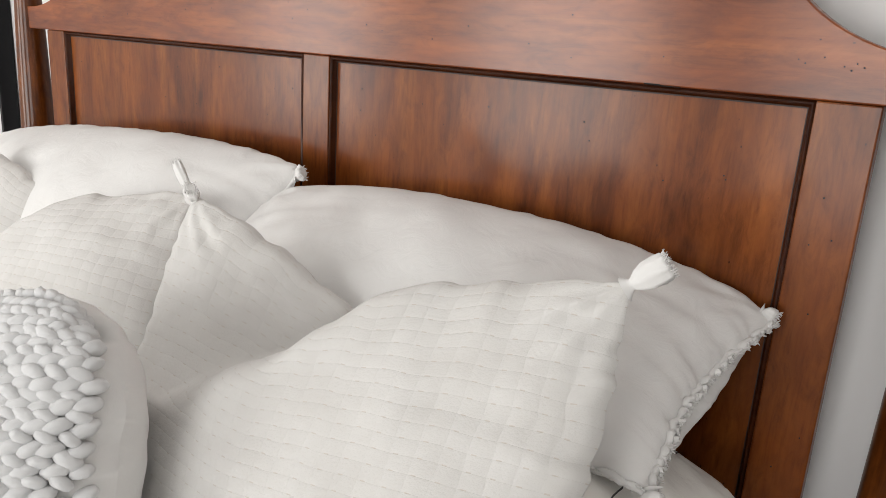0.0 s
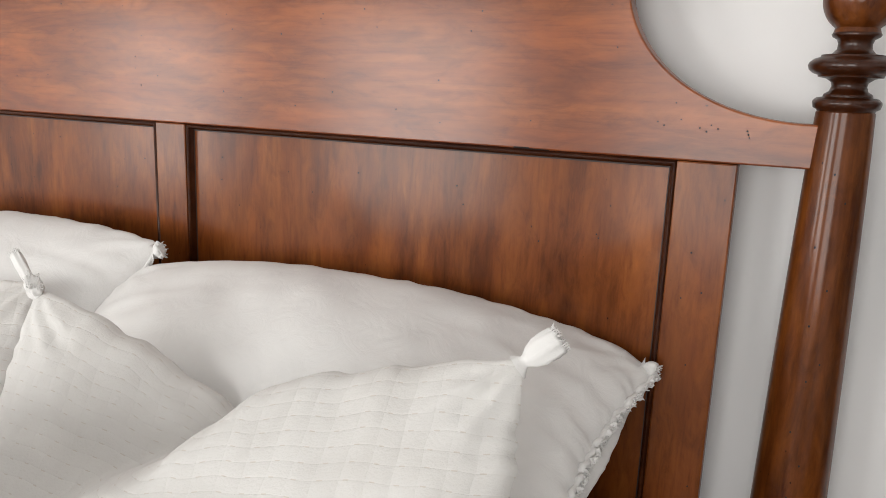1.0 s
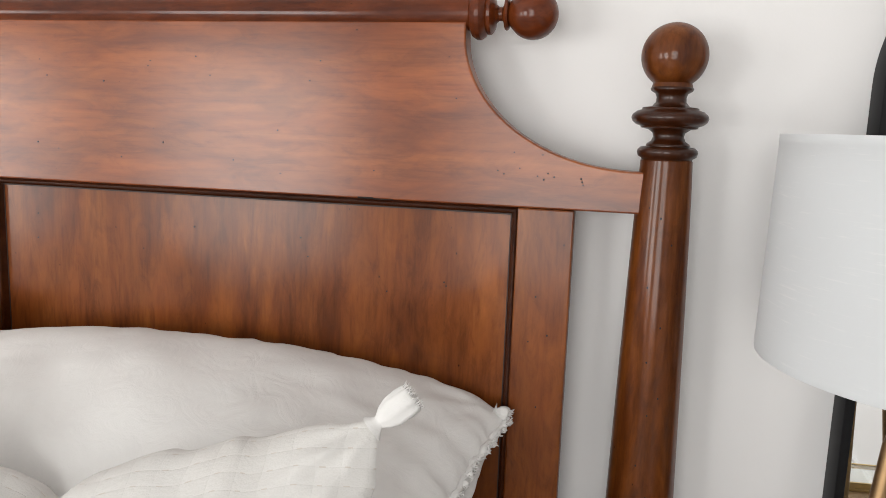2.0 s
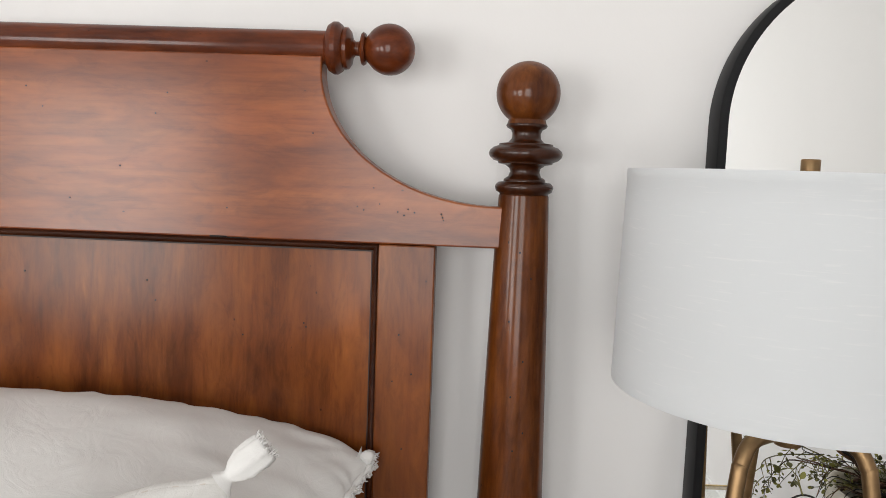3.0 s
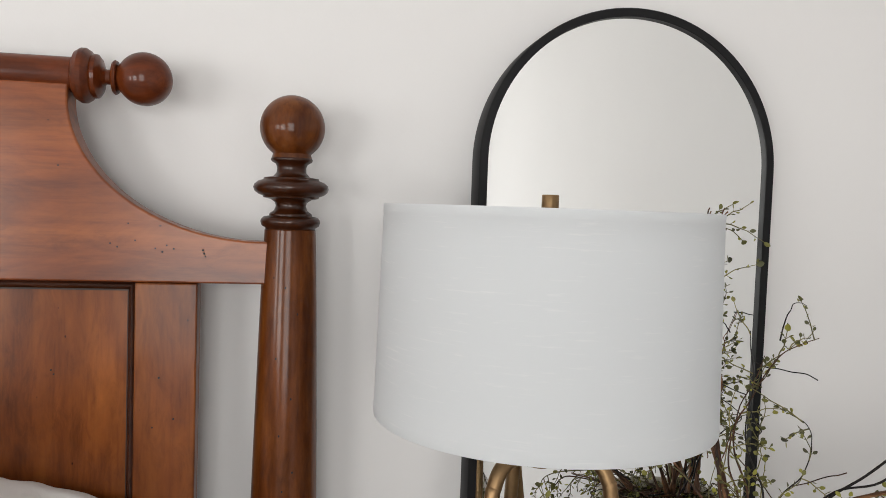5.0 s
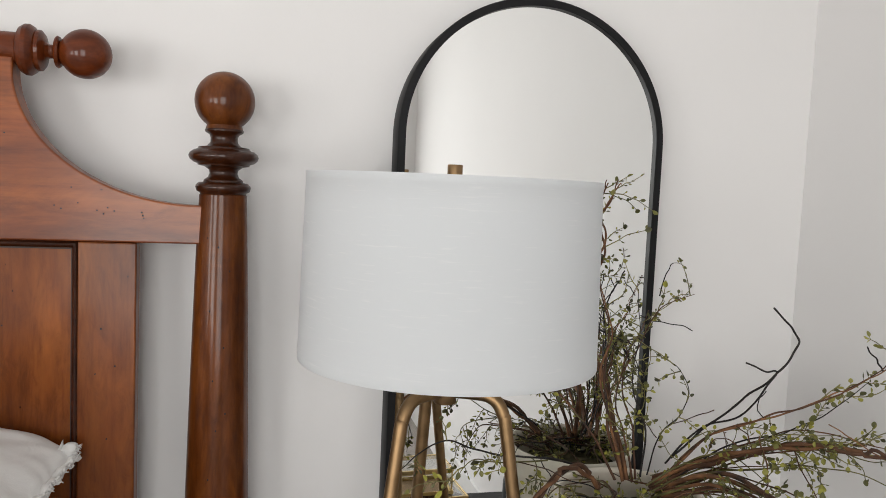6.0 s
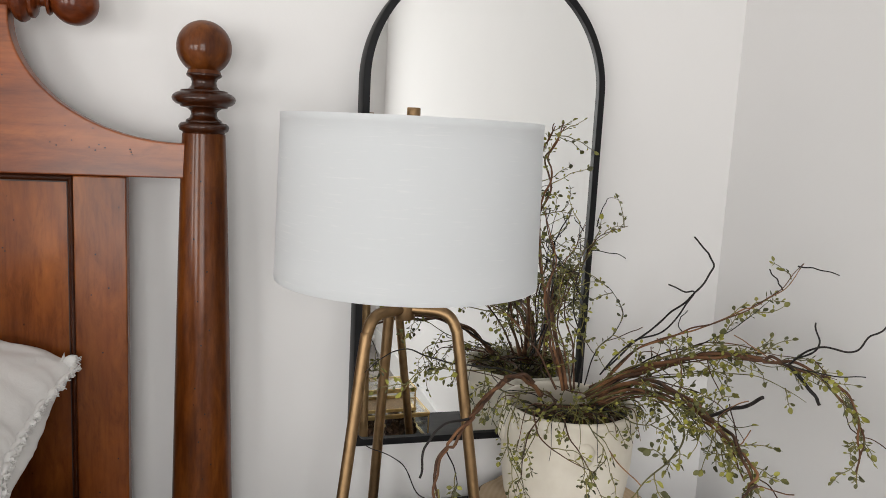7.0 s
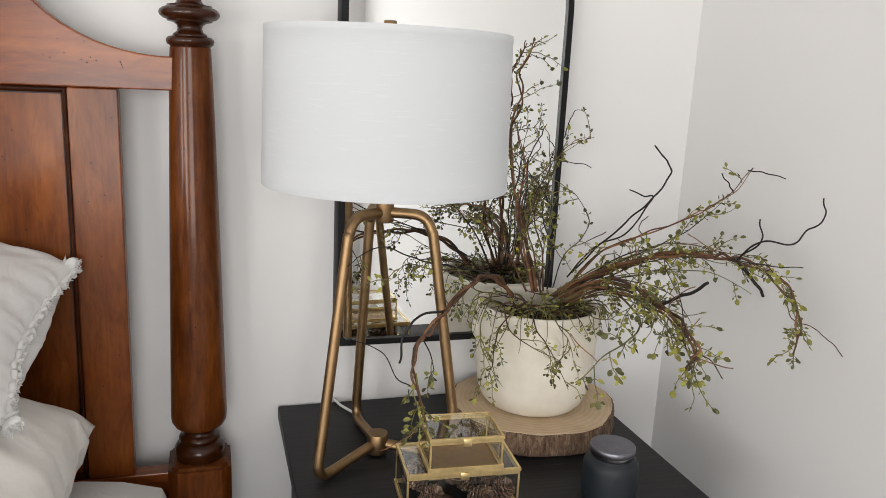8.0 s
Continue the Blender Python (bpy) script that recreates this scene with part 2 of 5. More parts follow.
def slice_top():
    m, nt, b = mat("sanded_log_slice", (0.48, 0.33, 0.19), 0.7)
    v = coords(nt, (1, 1, 0.1))
    warp = noise_tex(nt, v, 7.0, 3.0)
    ln = nt.nodes.new("ShaderNodeVectorMath")
    ln.operation = "LENGTH"
    nt.links.new(v, ln.inputs[0])
    r = math_node(nt, "ADD", ln.outputs["Value"], math_node(nt, "MULTIPLY", warp, 0.03))
    rings = math_node(nt, "SINE", math_node(nt, "MULTIPLY", r, 700.0))
    soft = noise_tex(nt, v, 24.0, 4.0)
    rings = math_node(nt, "ADD", math_node(nt, "MULTIPLY", rings, 0.07), math_node(nt, "ADD", math_node(nt, "MULTIPLY", soft, 0.7), 0.15))
    nt.links.new(ramp(nt, rings, [(0.25, (0.46, 0.32, 0.19)), (0.5, (0.56, 0.42, 0.27)), (0.8, (0.66, 0.52, 0.36))]), b.inputs["Base Color"])
    bump(nt, b, rings, 0.1, 0.001)
    return m


def bark_mat():
    m, nt, b = mat("rough_bark", (0.17, 0.10, 0.06), 0.95)
    n1 = noise_tex(nt, coords(nt, (110, 110, 24)), 1.6, 7.0, 0.74, 0.9)
    nt.links.new(ramp(nt, n1, [(0.33, (0.035, 0.020, 0.013)), (0.48, (0.15, 0.088, 0.054)), (0.58, (0.24, 0.155, 0.098)), (0.70, (0.40, 0.29, 0.20))]), b.inputs["Base Color"])
    bump(nt, b, n1, 1.0, 0.006)
    return m


SLICE, BARK = slice_top(), bark_mat()


def varied(name, stops, rough, scale=30.0, bump_scale=0.0):
    m, nt, b = mat(name, stops[0][1], rough)
    n1 = noise_tex(nt, coords(nt), scale, 4.0)
    geo = nt.nodes.new("ShaderNodeNewGeometry")
    f = math_node(nt, "ADD", math_node(nt, "MULTIPLY", n1, 0.6), math_node(nt, "MULTIPLY", geo.outputs["Random Per Island"], 0.4))
    nt.links.new(ramp(nt, f, stops), b.inputs["Base Color"])
    if bump_scale:
        bump(nt, b, noise_tex(nt, coords(nt), bump_scale, 4.0), 0.5, 0.001)
    return m


TWIG = varied("twisted_brown_twig", [(0.30, (0.016, 0.009, 0.006)), (0.50, (0.095, 0.040, 0.017)), (0.66, (0.24, 0.108, 0.042)), (0.85, (0.42, 0.215, 0.088))], 0.75, 26.0, 300.0)
WIRE = varied("dark_vine", [(0.3, (0.005, 0.004, 0.004)), (0.7, (0.020, 0.013, 0.010))], 0.7, 30.0)
STEM = varied("green_stem", [(0.3, (0.050, 0.044, 0.014)), (0.5, (0.14, 0.125, 0.036)), (0.7, (0.24, 0.205, 0.058))], 0.6, 30.0)
LEAF = varied("small_olive_leaf", [(0.25, (0.040, 0.040, 0.014)), (0.42, (0.105, 0.105, 0.032)), (0.55, (0.205, 0.195, 0.034)), (0.68, (0.34, 0.33, 0.050)), (0.80, (0.135, 0.105, 0.055))], 0.6, 18.0)
CONE = varied("pine_cone_scale", [(0.2, (0.030, 0.016, 0.010)), (0.55, (0.095, 0.052, 0.032)), (0.85, (0.26, 0.165, 0.105))], 0.8, 90.0)


# ---- helpers for meshes ----
def thing(name, m, label, category, group="", kind=""):
    ob = new(name)
    ob.empty_display_size = 0.05
    ob.matrix_world = m
    return tagged(ob, label, category, group, kind)


def finish(me, material, smooth=True, sharp=35):
    me.materials.append(material)
    if smooth:
        me.polygons.foreach_set("use_smooth", [True] * len(me.polygons))
        me.set_sharp_from_angle(angle=radians(sharp))
    return me


def part(name, bm, material, parent, label="", smooth=True, sharp=35):
    me = bpy.data.meshes.new(name)
    bm.to_mesh(me)
    bm.free()
    ob = new(name, finish(me, material, smooth, sharp))
    ob.parent = parent
    if label:
        ob["label"] = label
    return ob


def raw_part(name, verts, faces, material, parent, label="", uvs=None, sharp=60, kind=""):
    me = bpy.data.meshes.new(name)
    me.from_pydata([tuple(v) for v in verts], [], [tuple(f) for f in faces])
    if uvs is not None:
        layer = me.uv_layers.new(name="UVMap")
        idx = np.zeros(len(me.loops), dtype=np.int32)
        me.loops.foreach_get("vertex_index", idx)
        layer.data.foreach_set("uv", np.asarray(uvs, dtype=np.float32)[idx].ravel())
    me.update()
    ob = new(name, finish(me, material, True, sharp))
    ob.parent = parent
    if label:
        ob["label"] = label
    if kind:
        ob["kind"] = kind
    return ob


def box(bm, x0, x1, y0, y1, z0, z1, bevel=0.0, seg=2, m=None):
    r = bmesh.ops.create_cube(bm, size=1.0)
    for v in r["verts"]:
        v.co = Vector(((x0 + x1) / 2 + v.co.x * (x1 - x0), (y0 + y1) / 2 + v.co.y * (y1 - y0), (z0 + z1) / 2 + v.co.z * (z1 - z0)))
        if m is not None:
            v.co = m @ v.co
    if bevel:
        edges = {e for v in r["verts"] for e in v.link_edges}
        bmesh.ops.bevel(bm, geom=list(edges), offset=bevel, segments=seg, profile=0.5, affect="EDGES")
    return bm


def lathe(bm, profile, seg=40, axis="z", centre=(0, 0, 0)):
    """Turns (radius, height) rows about an axis; ends with radius 0 close."""
    c = Vector(centre)
    rings = []
    for r, h in profile:
        ring = []
        for i in range(1 if r < 1e-6 else seg):
            a = 2 * math.pi * i / seg
            p = Vector((r * math.cos(a), r * math.sin(a), h))
            if axis == "x":
                p = Vector((h, r * math.cos(a), r * math.sin(a)))
            ring.append(bm.verts.new(c + p))
        rings.append(ring)
    for a, b in zip(rings, rings[1:]):
        for i in range(seg):
            j = (i + 1) % seg
            q = [a[i % len(a)], a[j % len(a)], b[j % len(b)], b[i % len(b)]]
            q = list(dict.fromkeys(q))
            if len(q) >= 3:
                bm.faces.new(q)
    bmesh.ops.recalc_face_normals(bm, faces=bm.faces[:])
    return bm


def spline(points, steps):
    """Catmull-Rom through the points."""
    p = [Vector(q) for q in points]
    p = [2 * p[0] - p[1], *p, 2 * p[-1] - p[-2]]
    out = []
    for i in range(1, len(p) - 2):
        for k in range(steps):
            t = k / steps
            a, b, c, d = p[i - 1:i + 3]
            out.append(0.5 * (2 * b + (c - a) * t + (2 * a - 5 * b + 4 * c - d) * t * t + (3 * b - a - 3 * c + d) * t ** 3))
    out.append(p[-2])
    return out


def tube_data(points, radii, sides, verts, faces):
    """Appends a capped tube along the points to verts and faces."""
    base = len(verts)
    up = Vector((0.13, 0.27, 0.95)).normalized()
    n = len(points)
    for i, p in enumerate(points):
        d = (points[min(i + 1, n - 1)] - points[max(i - 1, 0)])
        d = d.normalized() if d.length > 1e-9 else Vector((0, 0, 1))
        u = up - d * up.dot(d)
        if u.length < 0.05:
            u = d.orthogonal()
        u.normalize()
        up = u
        w = d.cross(u)
        r = radii[i] if hasattr(radii, "__len__") else radii
        for k in range(sides):
            a = 2 * math.pi * k / sides
            verts.append(p + u * (r * math.cos(a)) + w * (r * math.sin(a)))
    for i in range(n - 1):
        for k in range(sides):
            j = (k + 1) % sides
            faces.append((base + i * sides + k, base + i * sides + j, base + (i + 1) * sides + j, base + (i + 1) * sides + k))
    faces.append(tuple(base + k for k in reversed(range(sides))))
    faces.append(tuple(base + (n - 1) * sides + k for k in range(sides)))


def tube_part(name, points, radius, material, parent, label="", sides=14):
    verts, faces = [], []
    tube_data([Vector(p) for p in points], radius, sides, verts, faces)
    return raw_part(name, verts, faces, material, parent, label, sharp=50)


# ---- room ----
def slab(name, label, category, material, *spans):
    bm = bmesh.new()
    for s in spans:
        box(bm, *s)
    me = bpy.data.meshes.new(name)
    bm.to_mesh(me)
    bm.free()
    me.materials.append(material)
    return tagged(new(name, me), label, category, kind="structure")


slab("floor", "taupe cut-pile carpet floor", "floor", CARPET, (LEFT_X - 0.1, SIDE_X + 0.1, BACK_Y - 0.15, WALL_Y + 0.1, -0.05, 0))
slab("ceiling", "flat white painted ceiling", "ceiling", CEILING, (LEFT_X - 0.1, SIDE_X + 0.1, BACK_Y - 0.15, WALL_Y + 0.1, CEIL, CEIL + 0.08))
slab("wall_north", "smooth off-white painted wall behind the bed", "wall", WALL, (LEFT_X - 0.1, SIDE_X + 0.1, WALL_Y, WALL_Y + 0.1, 0, CEIL))
slab("wall_east", "smooth off-white painted side wall", "wall", WALL, (SIDE_X, SIDE_X + 0.1, BACK_Y, WALL_Y, 0, CEIL))
slab("wall_west", "smooth off-white painted side wall", "wall", WALL, (LEFT_X - 0.1, LEFT_X, BACK_Y, WALL_Y, 0, CEIL))
xs = [LEFT_X - 0.1] + [v for w in WINDOWS for v in w[:2]] + [SIDE_X + 0.1]
south = [(xs[i], xs[i + 1], BACK_Y - 0.12, BACK_Y, 0, CEIL) for i in range(0, len(xs), 2)]
for wx0, wx1, wz0, wz1 in WINDOWS:
    south += [(wx0, wx1, BACK_Y - 0.12, BACK_Y, 0, wz0), (wx0, wx1, BACK_Y - 0.12, BACK_Y, wz1, CEIL)]
slab("wall_south", "off-white painted wall with three windows", "wall", WALL, *south)
slab("baseboard", "white painted skirting board", "baseboard", TRIM,
     (LEFT_X, SIDE_X - 0.016, WALL_Y - 0.015, WALL_Y - 0.001, 0.001, 0.13), (SIDE_X - 0.015, SIDE_X - 0.001, BACK_Y + 0.001, WALL_Y - 0.016, 0.001, 0.13),
     (LEFT_X, SIDE_X - 0.016, BACK_Y + 0.001, BACK_Y + 0.015, 0.001, 0.13))
for i, (wx0, wx1, wz0, wz1) in enumerate(WINDOWS):
    win = thing("window_%d" % (i + 1), pose(0, 0, 0), "white painted sash window in the wall facing the bed", "window", kind="structure")
    bm = bmesh.new()
    yf = BACK_Y - 0.03
    for s in ((wx0, wx0 + 0.045, wz0, wz1), (wx1 - 0.045, wx1, wz0, wz1), (wx0 + 0.045, wx1 - 0.045, wz0, wz0 + 0.05), (wx0 + 0.045, wx1 - 0.045, wz1 - 0.05, wz1),
              (wx0 + 0.045, wx1 - 0.045, (wz0 + wz1) / 2 - 0.02, (wz0 + wz1) / 2 + 0.02)):
        box(bm, s[0], s[1], yf - 0.02, yf + 0.02, s[2], s[3], 0.004)
    part("window_frame", bm, TRIM, win, smooth=False)
    bm = bmesh.new()
    box(bm, wx0 - 0.05, wx1 + 0.05, BACK_Y - 0.005, BACK_Y + 0.05, wz0 - 0.03, wz0 - 0.001, 0.004)
    part("window_sill", bm, TRIM, win)

# ---- bed ----
MID = -0.90                     # middle of the headboard
bed = thing("bed", pose(MID, 0, 0), "antiqued cherry wood bed with turned posts and panelled headboard", "bed")


def loc(p):
    return (p[0] - MID, p[1], p[2])


def board_outline():
    """Right half of the top board's outline, from its middle foot round to its middle crest."""
    pts = [(0.0, 1.302), (0.988, 1.302), (0.988, 1.354)]
    for i in range(1, 29):
        a = math.pi / 2 * i / 28
        pts.append((0.974 - 0.223 * math.sin(a), 1.518 - 0.164 * math.cos(a)))
    return pts + [(0.751, 1.532), (0.0, 1.532)]


def top_board():
    bm = bmesh.new()
    half = board_outline()
    full = half + [(-x, z) for x, z in reversed(half[1:-1])]
    front = [bm.verts.new((x, 0.0, z)) for x, z in full]
    face = bm.faces.new(front)
    r = bmesh.ops.extrude_face_region(bm, geom=[face])
    for v in [g for g in r["geom"] if isinstance(g, bmesh.types.BMVert)]:
        v.co.y += 0.034
    bmesh.ops.recalc_face_normals(bm, faces=bm.faces[:])
    edges = [e for e in bm.edges if abs(e.verts[0].co.y - e.verts[1].co.y) < 1e-6 and e.verts[0].co.y < 0.001]
    bmesh.ops.bevel(bm, geom=edges, offset=0.0022, segments=2, profile=0.5, affect="EDGES")
    return bm


part("top_board", top_board(), WOOD_X, bed, "broad top board with scooped shoulders", smooth=False)
for x0, x1, name in ((0.828, 0.900, "stile"), (-0.900, -0.828, "stile"), (-0.032, 0.032, "centre_stile")):
    bm = bmesh.new()
    box(bm, x0, x1, 0.001, 0.032, 0.648, 1.3015, 0.002)
    part(name, bm, WOOD_Z, bed, smooth=False)
bm = bmesh.new()
box(bm, -0.965, 0.965, 0.002, 0.033, 0.545, 0.6475, 0.002)
part("bottom_rail", bm, WOOD_X, bed, smooth=False)
for x0, x1 in ((0.032, 0.828), (-0.828, -0.032)):
    bm = bmesh.new()
    box(bm, x0, x1, 0.0135, 0.026, 0.648, 1.3015)
    part("panel", bm, WOOD_Z, bed, "upright-grained recessed panel", smooth=False)
    # moulding: a small rounded bead and a fillet round the panel, mitred at the corners
    prof = [(0.0, 0.0165), (0.0, 0.005), (0.0010, 0.0044), (0.0018, 0.0022), (0.0034, 0.0012), (0.0052, 0.0018), (0.0064, 0.0046), (0.0070, 0.0080), (0.0086, 0.0098), (0.0092, 0.0165)]
    bm = bmesh.new()
    rows = []
    for cx, cz, sx, sz in ((x0, 0.648, 1, 1), (x1, 0.648, -1, 1), (x1, 1.3015, -1, -1), (x0, 1.3015, 1, -1)):
        rows.append([bm.verts.new((cx + sx * d, y, cz + sz * d)) for d, y in prof])
    for a, b in zip(rows, rows[1:] + rows[:1]):
        for k in range(len(prof) - 1):
            bm.faces.new((a[k], a[k + 1], b[k + 1], b[k]))
    bmesh.ops.recalc_face_normals(bm, faces=bm.faces[:])
    part("panel_moulding", bm, WOOD_DARK, bed, "dark bead moulding", sharp=50)
    # thin near-black strips along the moulding's inner edge, top and sides
    bm = bmesh.new()
    for s in ((x0 + 0.0086, x1 - 0.0086, 1.2905, 1.2925), (x0 + 0.0086, x0 + 0.0105, 0.668, 1.2905), (x1 - 0.0105, x1 - 0.0086, 0.668, 1.2905)):
        box(bm, s[0], s[1], 0.0128, 0.0165, s[2], s[3])
    part("dark_seam_line", bm, SEAM, bed, smooth=False)
# rolled crest with turned ends
crest = [(0.0, -0.753), (0.0208, -0.753), (0.0208, 0.753), (0.022, 0.754), (0.0285, 0.757), (0.0322, 0.763), (0.0322, 0.768), (0.029, 0.773), (0.025, 0.7755), (0.026, 0.777), (0.0255, 0.781), (0.021, 0.7845), (0.012, 0.7865),
         (0.0088, 0.790), (0.0088, 0.7945), (0.0125, 0.797), (0.019, 0.798), (0.0205, 0.800), (0.019, 0.8025), (0.014, 0.8035), (0.0165, 0.8055)]
ball = [(0.0316 * math.sin(a), 0.833 - 0.0316 * math.cos(a)) for a in np.linspace(0.62, math.pi, 18)]
half = crest[2:] + ball[:-1] + [(0.0, 0.8646)]
both = [(r, -h) for r, h in reversed(half)] + half
part("crest_roll", lathe(bmesh.new(), both, 44, "x", (0, 0.017, 1.5440)), WOOD_ROLL, bed, "rolled crest rail with ball ends", sharp=28)


def post_profile():
    b = [(0.0397 * math.sin(a), 1.4955 + 0.0397 * math.cos(a)) for a in np.linspace(0.0, math.pi - 0.62, 22)]
    b[0] = (0.0, b[0][1])
    rows = b + [(0.0245, 1.4580), (0.0258, 1.4560), (0.0246, 1.4535), (0.0195, 1.4505), (0.0178, 1.4460), (0.0182, 1.4400), (0.0225, 1.4350), (0.0335, 1.4333), (0.0340, 1.4310),
                (0.0400, 1.4290), (0.0448, 1.4250), (0.0462, 1.4210), (0.0445, 1.4165), (0.0400, 1.4127), (0.0345, 1.4110), (0.0340, 1.4087), (0.0250, 1.4070), (0.0195, 1.4030), (0.0185, 1.3985),
                (0.0205, 1.3930), (0.0255, 1.3897), (0.0262, 1.3880), (0.0262, 1.3865), (0.0325, 1.3855), (0.0360, 1.3820), (0.0366, 1.3790), (0.0350, 1.3740), (0.0310, 1.3720), (0.0303, 1.3700)]
    for i in range(14):
        t = i / 13
        rows.append((0.0313 + 0.0155 * t ** 0.8, 1.3690 - 0.614 * t))
    return rows + [(0.0469, 0.7470), (0.0457, 0.7380), (0.0410, 0.7300), (0.0318, 0.7255), (0.0265, 0.7235), (0.0253, 0.7180), (0.0275, 0.7135), (0.0328, 0.7110), (0.0352, 0.7060), (0.0343, 0.7015),
                   (0.0318, 0.6995), (0.0386, 0.6950), (0.0420, 0.6880), (0.0425, 0.6810), (0.0400, 0.6755), (0.0400, 0.6670), (0.0000, 0.6670)]


def post(parent, x):
    rows = post_profile()
    cuts = [i for i, (r, h) in enumerate(rows) if abs(h - 1.4580) < 1e-6 or abs(h - 1.3700) < 1e-6 or abs(h - 0.7255) < 1e-6]
    a, b, c = cuts
    part("finial", lathe(bmesh.new(), rows[:a + 1], 48, "z", (x, 0.017, 0)), WOOD_POST, parent, "round ball finial", sharp=28)
    part("neck_turning", lathe(bmesh.new(), rows[a:b + 1], 48, "z", (x, 0.017, 0)), WOOD_TURNED, parent, "dark glazed ring turnings", sharp=62)
    part("post", lathe(bmesh.new(), rows[b:c + 1], 48, "z", (x, 0.017, 0)), WOOD_POST, parent, "tapering turned post", sharp=28)
    part("base_turning", lathe(bmesh.new(), rows[c:], 48, "z", (x, 0.017, 0)), WOOD_TURNED, parent, "dark glazed ring turnings", sharp=62)
    bm = bmesh.new()
    w = 0.0525
    box(bm, x - w, x + w, 0.017 - w, 0.017 + w, 0.0, 0.668, 0.0)
    up = [e for e in bm.edges if abs(e.verts[0].co.z - e.verts[1].co.z) > 0.1]
    bmesh.ops.bevel(bm, geom=up, offset=0.016, segments=1, affect="EDGES")
    top = [e for e in bm.edges if min(v.co.z for v in e.verts) > 0.655]
    bmesh.ops.bevel(bm, geom=top, offset=0.006, segments=2, affect="EDGES")
    part("post_block", bm, WOOD_POST, parent, "chamfered square post foot", smooth=False)


post(bed, 1.0075)
post(bed, -1.0075)
for sx in (1, -1):
    bm = bmesh.new()
    box(bm, sx * 1.0 - 0.016, sx * 1.0 + 0.016, -2.06, -0.036, 0.26, 0.47, 0.004)
    part("side_rail", bm, WOOD_X, bed, smooth=False)
bm = bmesh.new()
box(bm, -1.05, 1.05, -2.11, -2.06, 0.2, 0.55, 0.006)
part("foot_rail", bm, WOOD_X, bed, smooth=False)
# wormholes of the antiqued finish: shallow dark pits, sprinkled and in one cluster near the shoulder
rng = random.Random(5)
pits = [(0.8, 1.348), (0.808, 1.344), (0.828, 1.352), (0.851, 1.343), (0.859, 1.339), (0.864, 1.347), (0.872, 1.343), (0.9057, 1.3422), (0.9072, 1.3382), (0.9085, 1.3345),
        (0.375, 1.484), (0.396, 1.459), (0.557, 1.481), (0.137, 1.454), (0.230, 1.448), (0.542, 1.455), (0.496, 1.388), (0.742, 1.437), (0.117, 1.358), (-0.021, 1.378),
        (0.008, 1.421), (0.322, 1.365), (0.255, 1.342), (0.430, 1.345), (0.634, 1.340), (0.820, 1.372)]
pits += [(-rng.uniform(0.05, 0.72), rng.uniform(1.32, 1.51)) for _ in range(12)]
low = [(0.100, 1.250), (0.098, 1.213), (0.361, 1.246), (0.525, 1.241), (0.536, 1.215), (0.732, 1.194), (0.735, 1.189), (0.652, 1.175), (0.857, 1.187), (0.865, 1.038)]
low += [(-rng.uniform(0.07, 0.79), rng.uniform(1.0, 1.27)) for _ in range(6)] + [(rng.uniform(0.84, 0.89), rng.uniform(0.75, 1.15)) for _ in range(4)]
verts, faces = [], []
for k, (x, z) in enumerate(pits + low):
    y = 0.0128 if k >= len(pits) and abs(x) < 0.83 else 0.0002 if k >= len(pits) else -0.0006
    r = rng.uniform(0.0009, 0.0013)
    b0 = len(verts)
    st = rng.uniform(1.0, 1.15)
    verts += [(x + r * math.cos(a), y, z + st * r * math.sin(a)) for a in np.linspace(0, 2 * math.pi, 7)[:-1]]
    verts += [(x + r * math.cos(a), y + 0.0012, z + st * r * math.sin(a)) for a in np.linspace(0, 2 * math.pi, 7)[:-1]]
    faces.append(tuple(b0 + i for i in range(6)))
    faces += [(b0 + i, b0 + 6 + i, b0 + 6 + (i + 1) % 6, b0 + (i + 1) % 6) for i in range(6)]
for z, a in ((1.30, -95), (1.268, -70), (1.214, -110), (1.165, -80), (1.12, -100), (1.075, -75), (1.052, -92), (0.985, -104), (0.944, -84), (0.90, -96), (0.862, -72), (0.84, -88)):
    pr = 0.0313 + 0.0155 * ((1.369 - z) / 0.614) ** 0.8 + 0.0002
    b0 = len(verts)
    for e in np.linspace(0, 2 * math.pi, 7)[:-1]:
        t = radians(a) + 0.0012 * math.cos(e) / pr
        verts += [(1.0075 + pr * math.cos(t), 0.017 + pr * math.sin(t), z + 0.0016 * math.sin(e))]
    verts += [(1.0075 + (pr - 0.002) * math.cos(radians(a)), 0.017 + (pr - 0.002) * math.sin(radians(a)), z)]
    faces += [tuple(b0 + i for i in range(6))] + [(b0 + i, b0 + 6, b0 + (i + 1) % 6) for i in range(6)]
raw_part("wormholes", verts, faces, WORM, bed, "small dark pits in the finish", kind="stuff")

bm = bmesh.new()
for gx, gw, gz, gh in ((0.612, 0.022, 1.3022, 0.0022), (0.634, 0.017, 1.3016, 0.0016), (0.651, 0.011, 1.3018, 0.0012)):
    box(bm, gx, gx + gw, -0.0007, 0.002, gz, gz + gh, 0.0004, 1)
part("gouge", bm, WORM, bed, "splintered dark gouge along the board's edge", smooth=False)

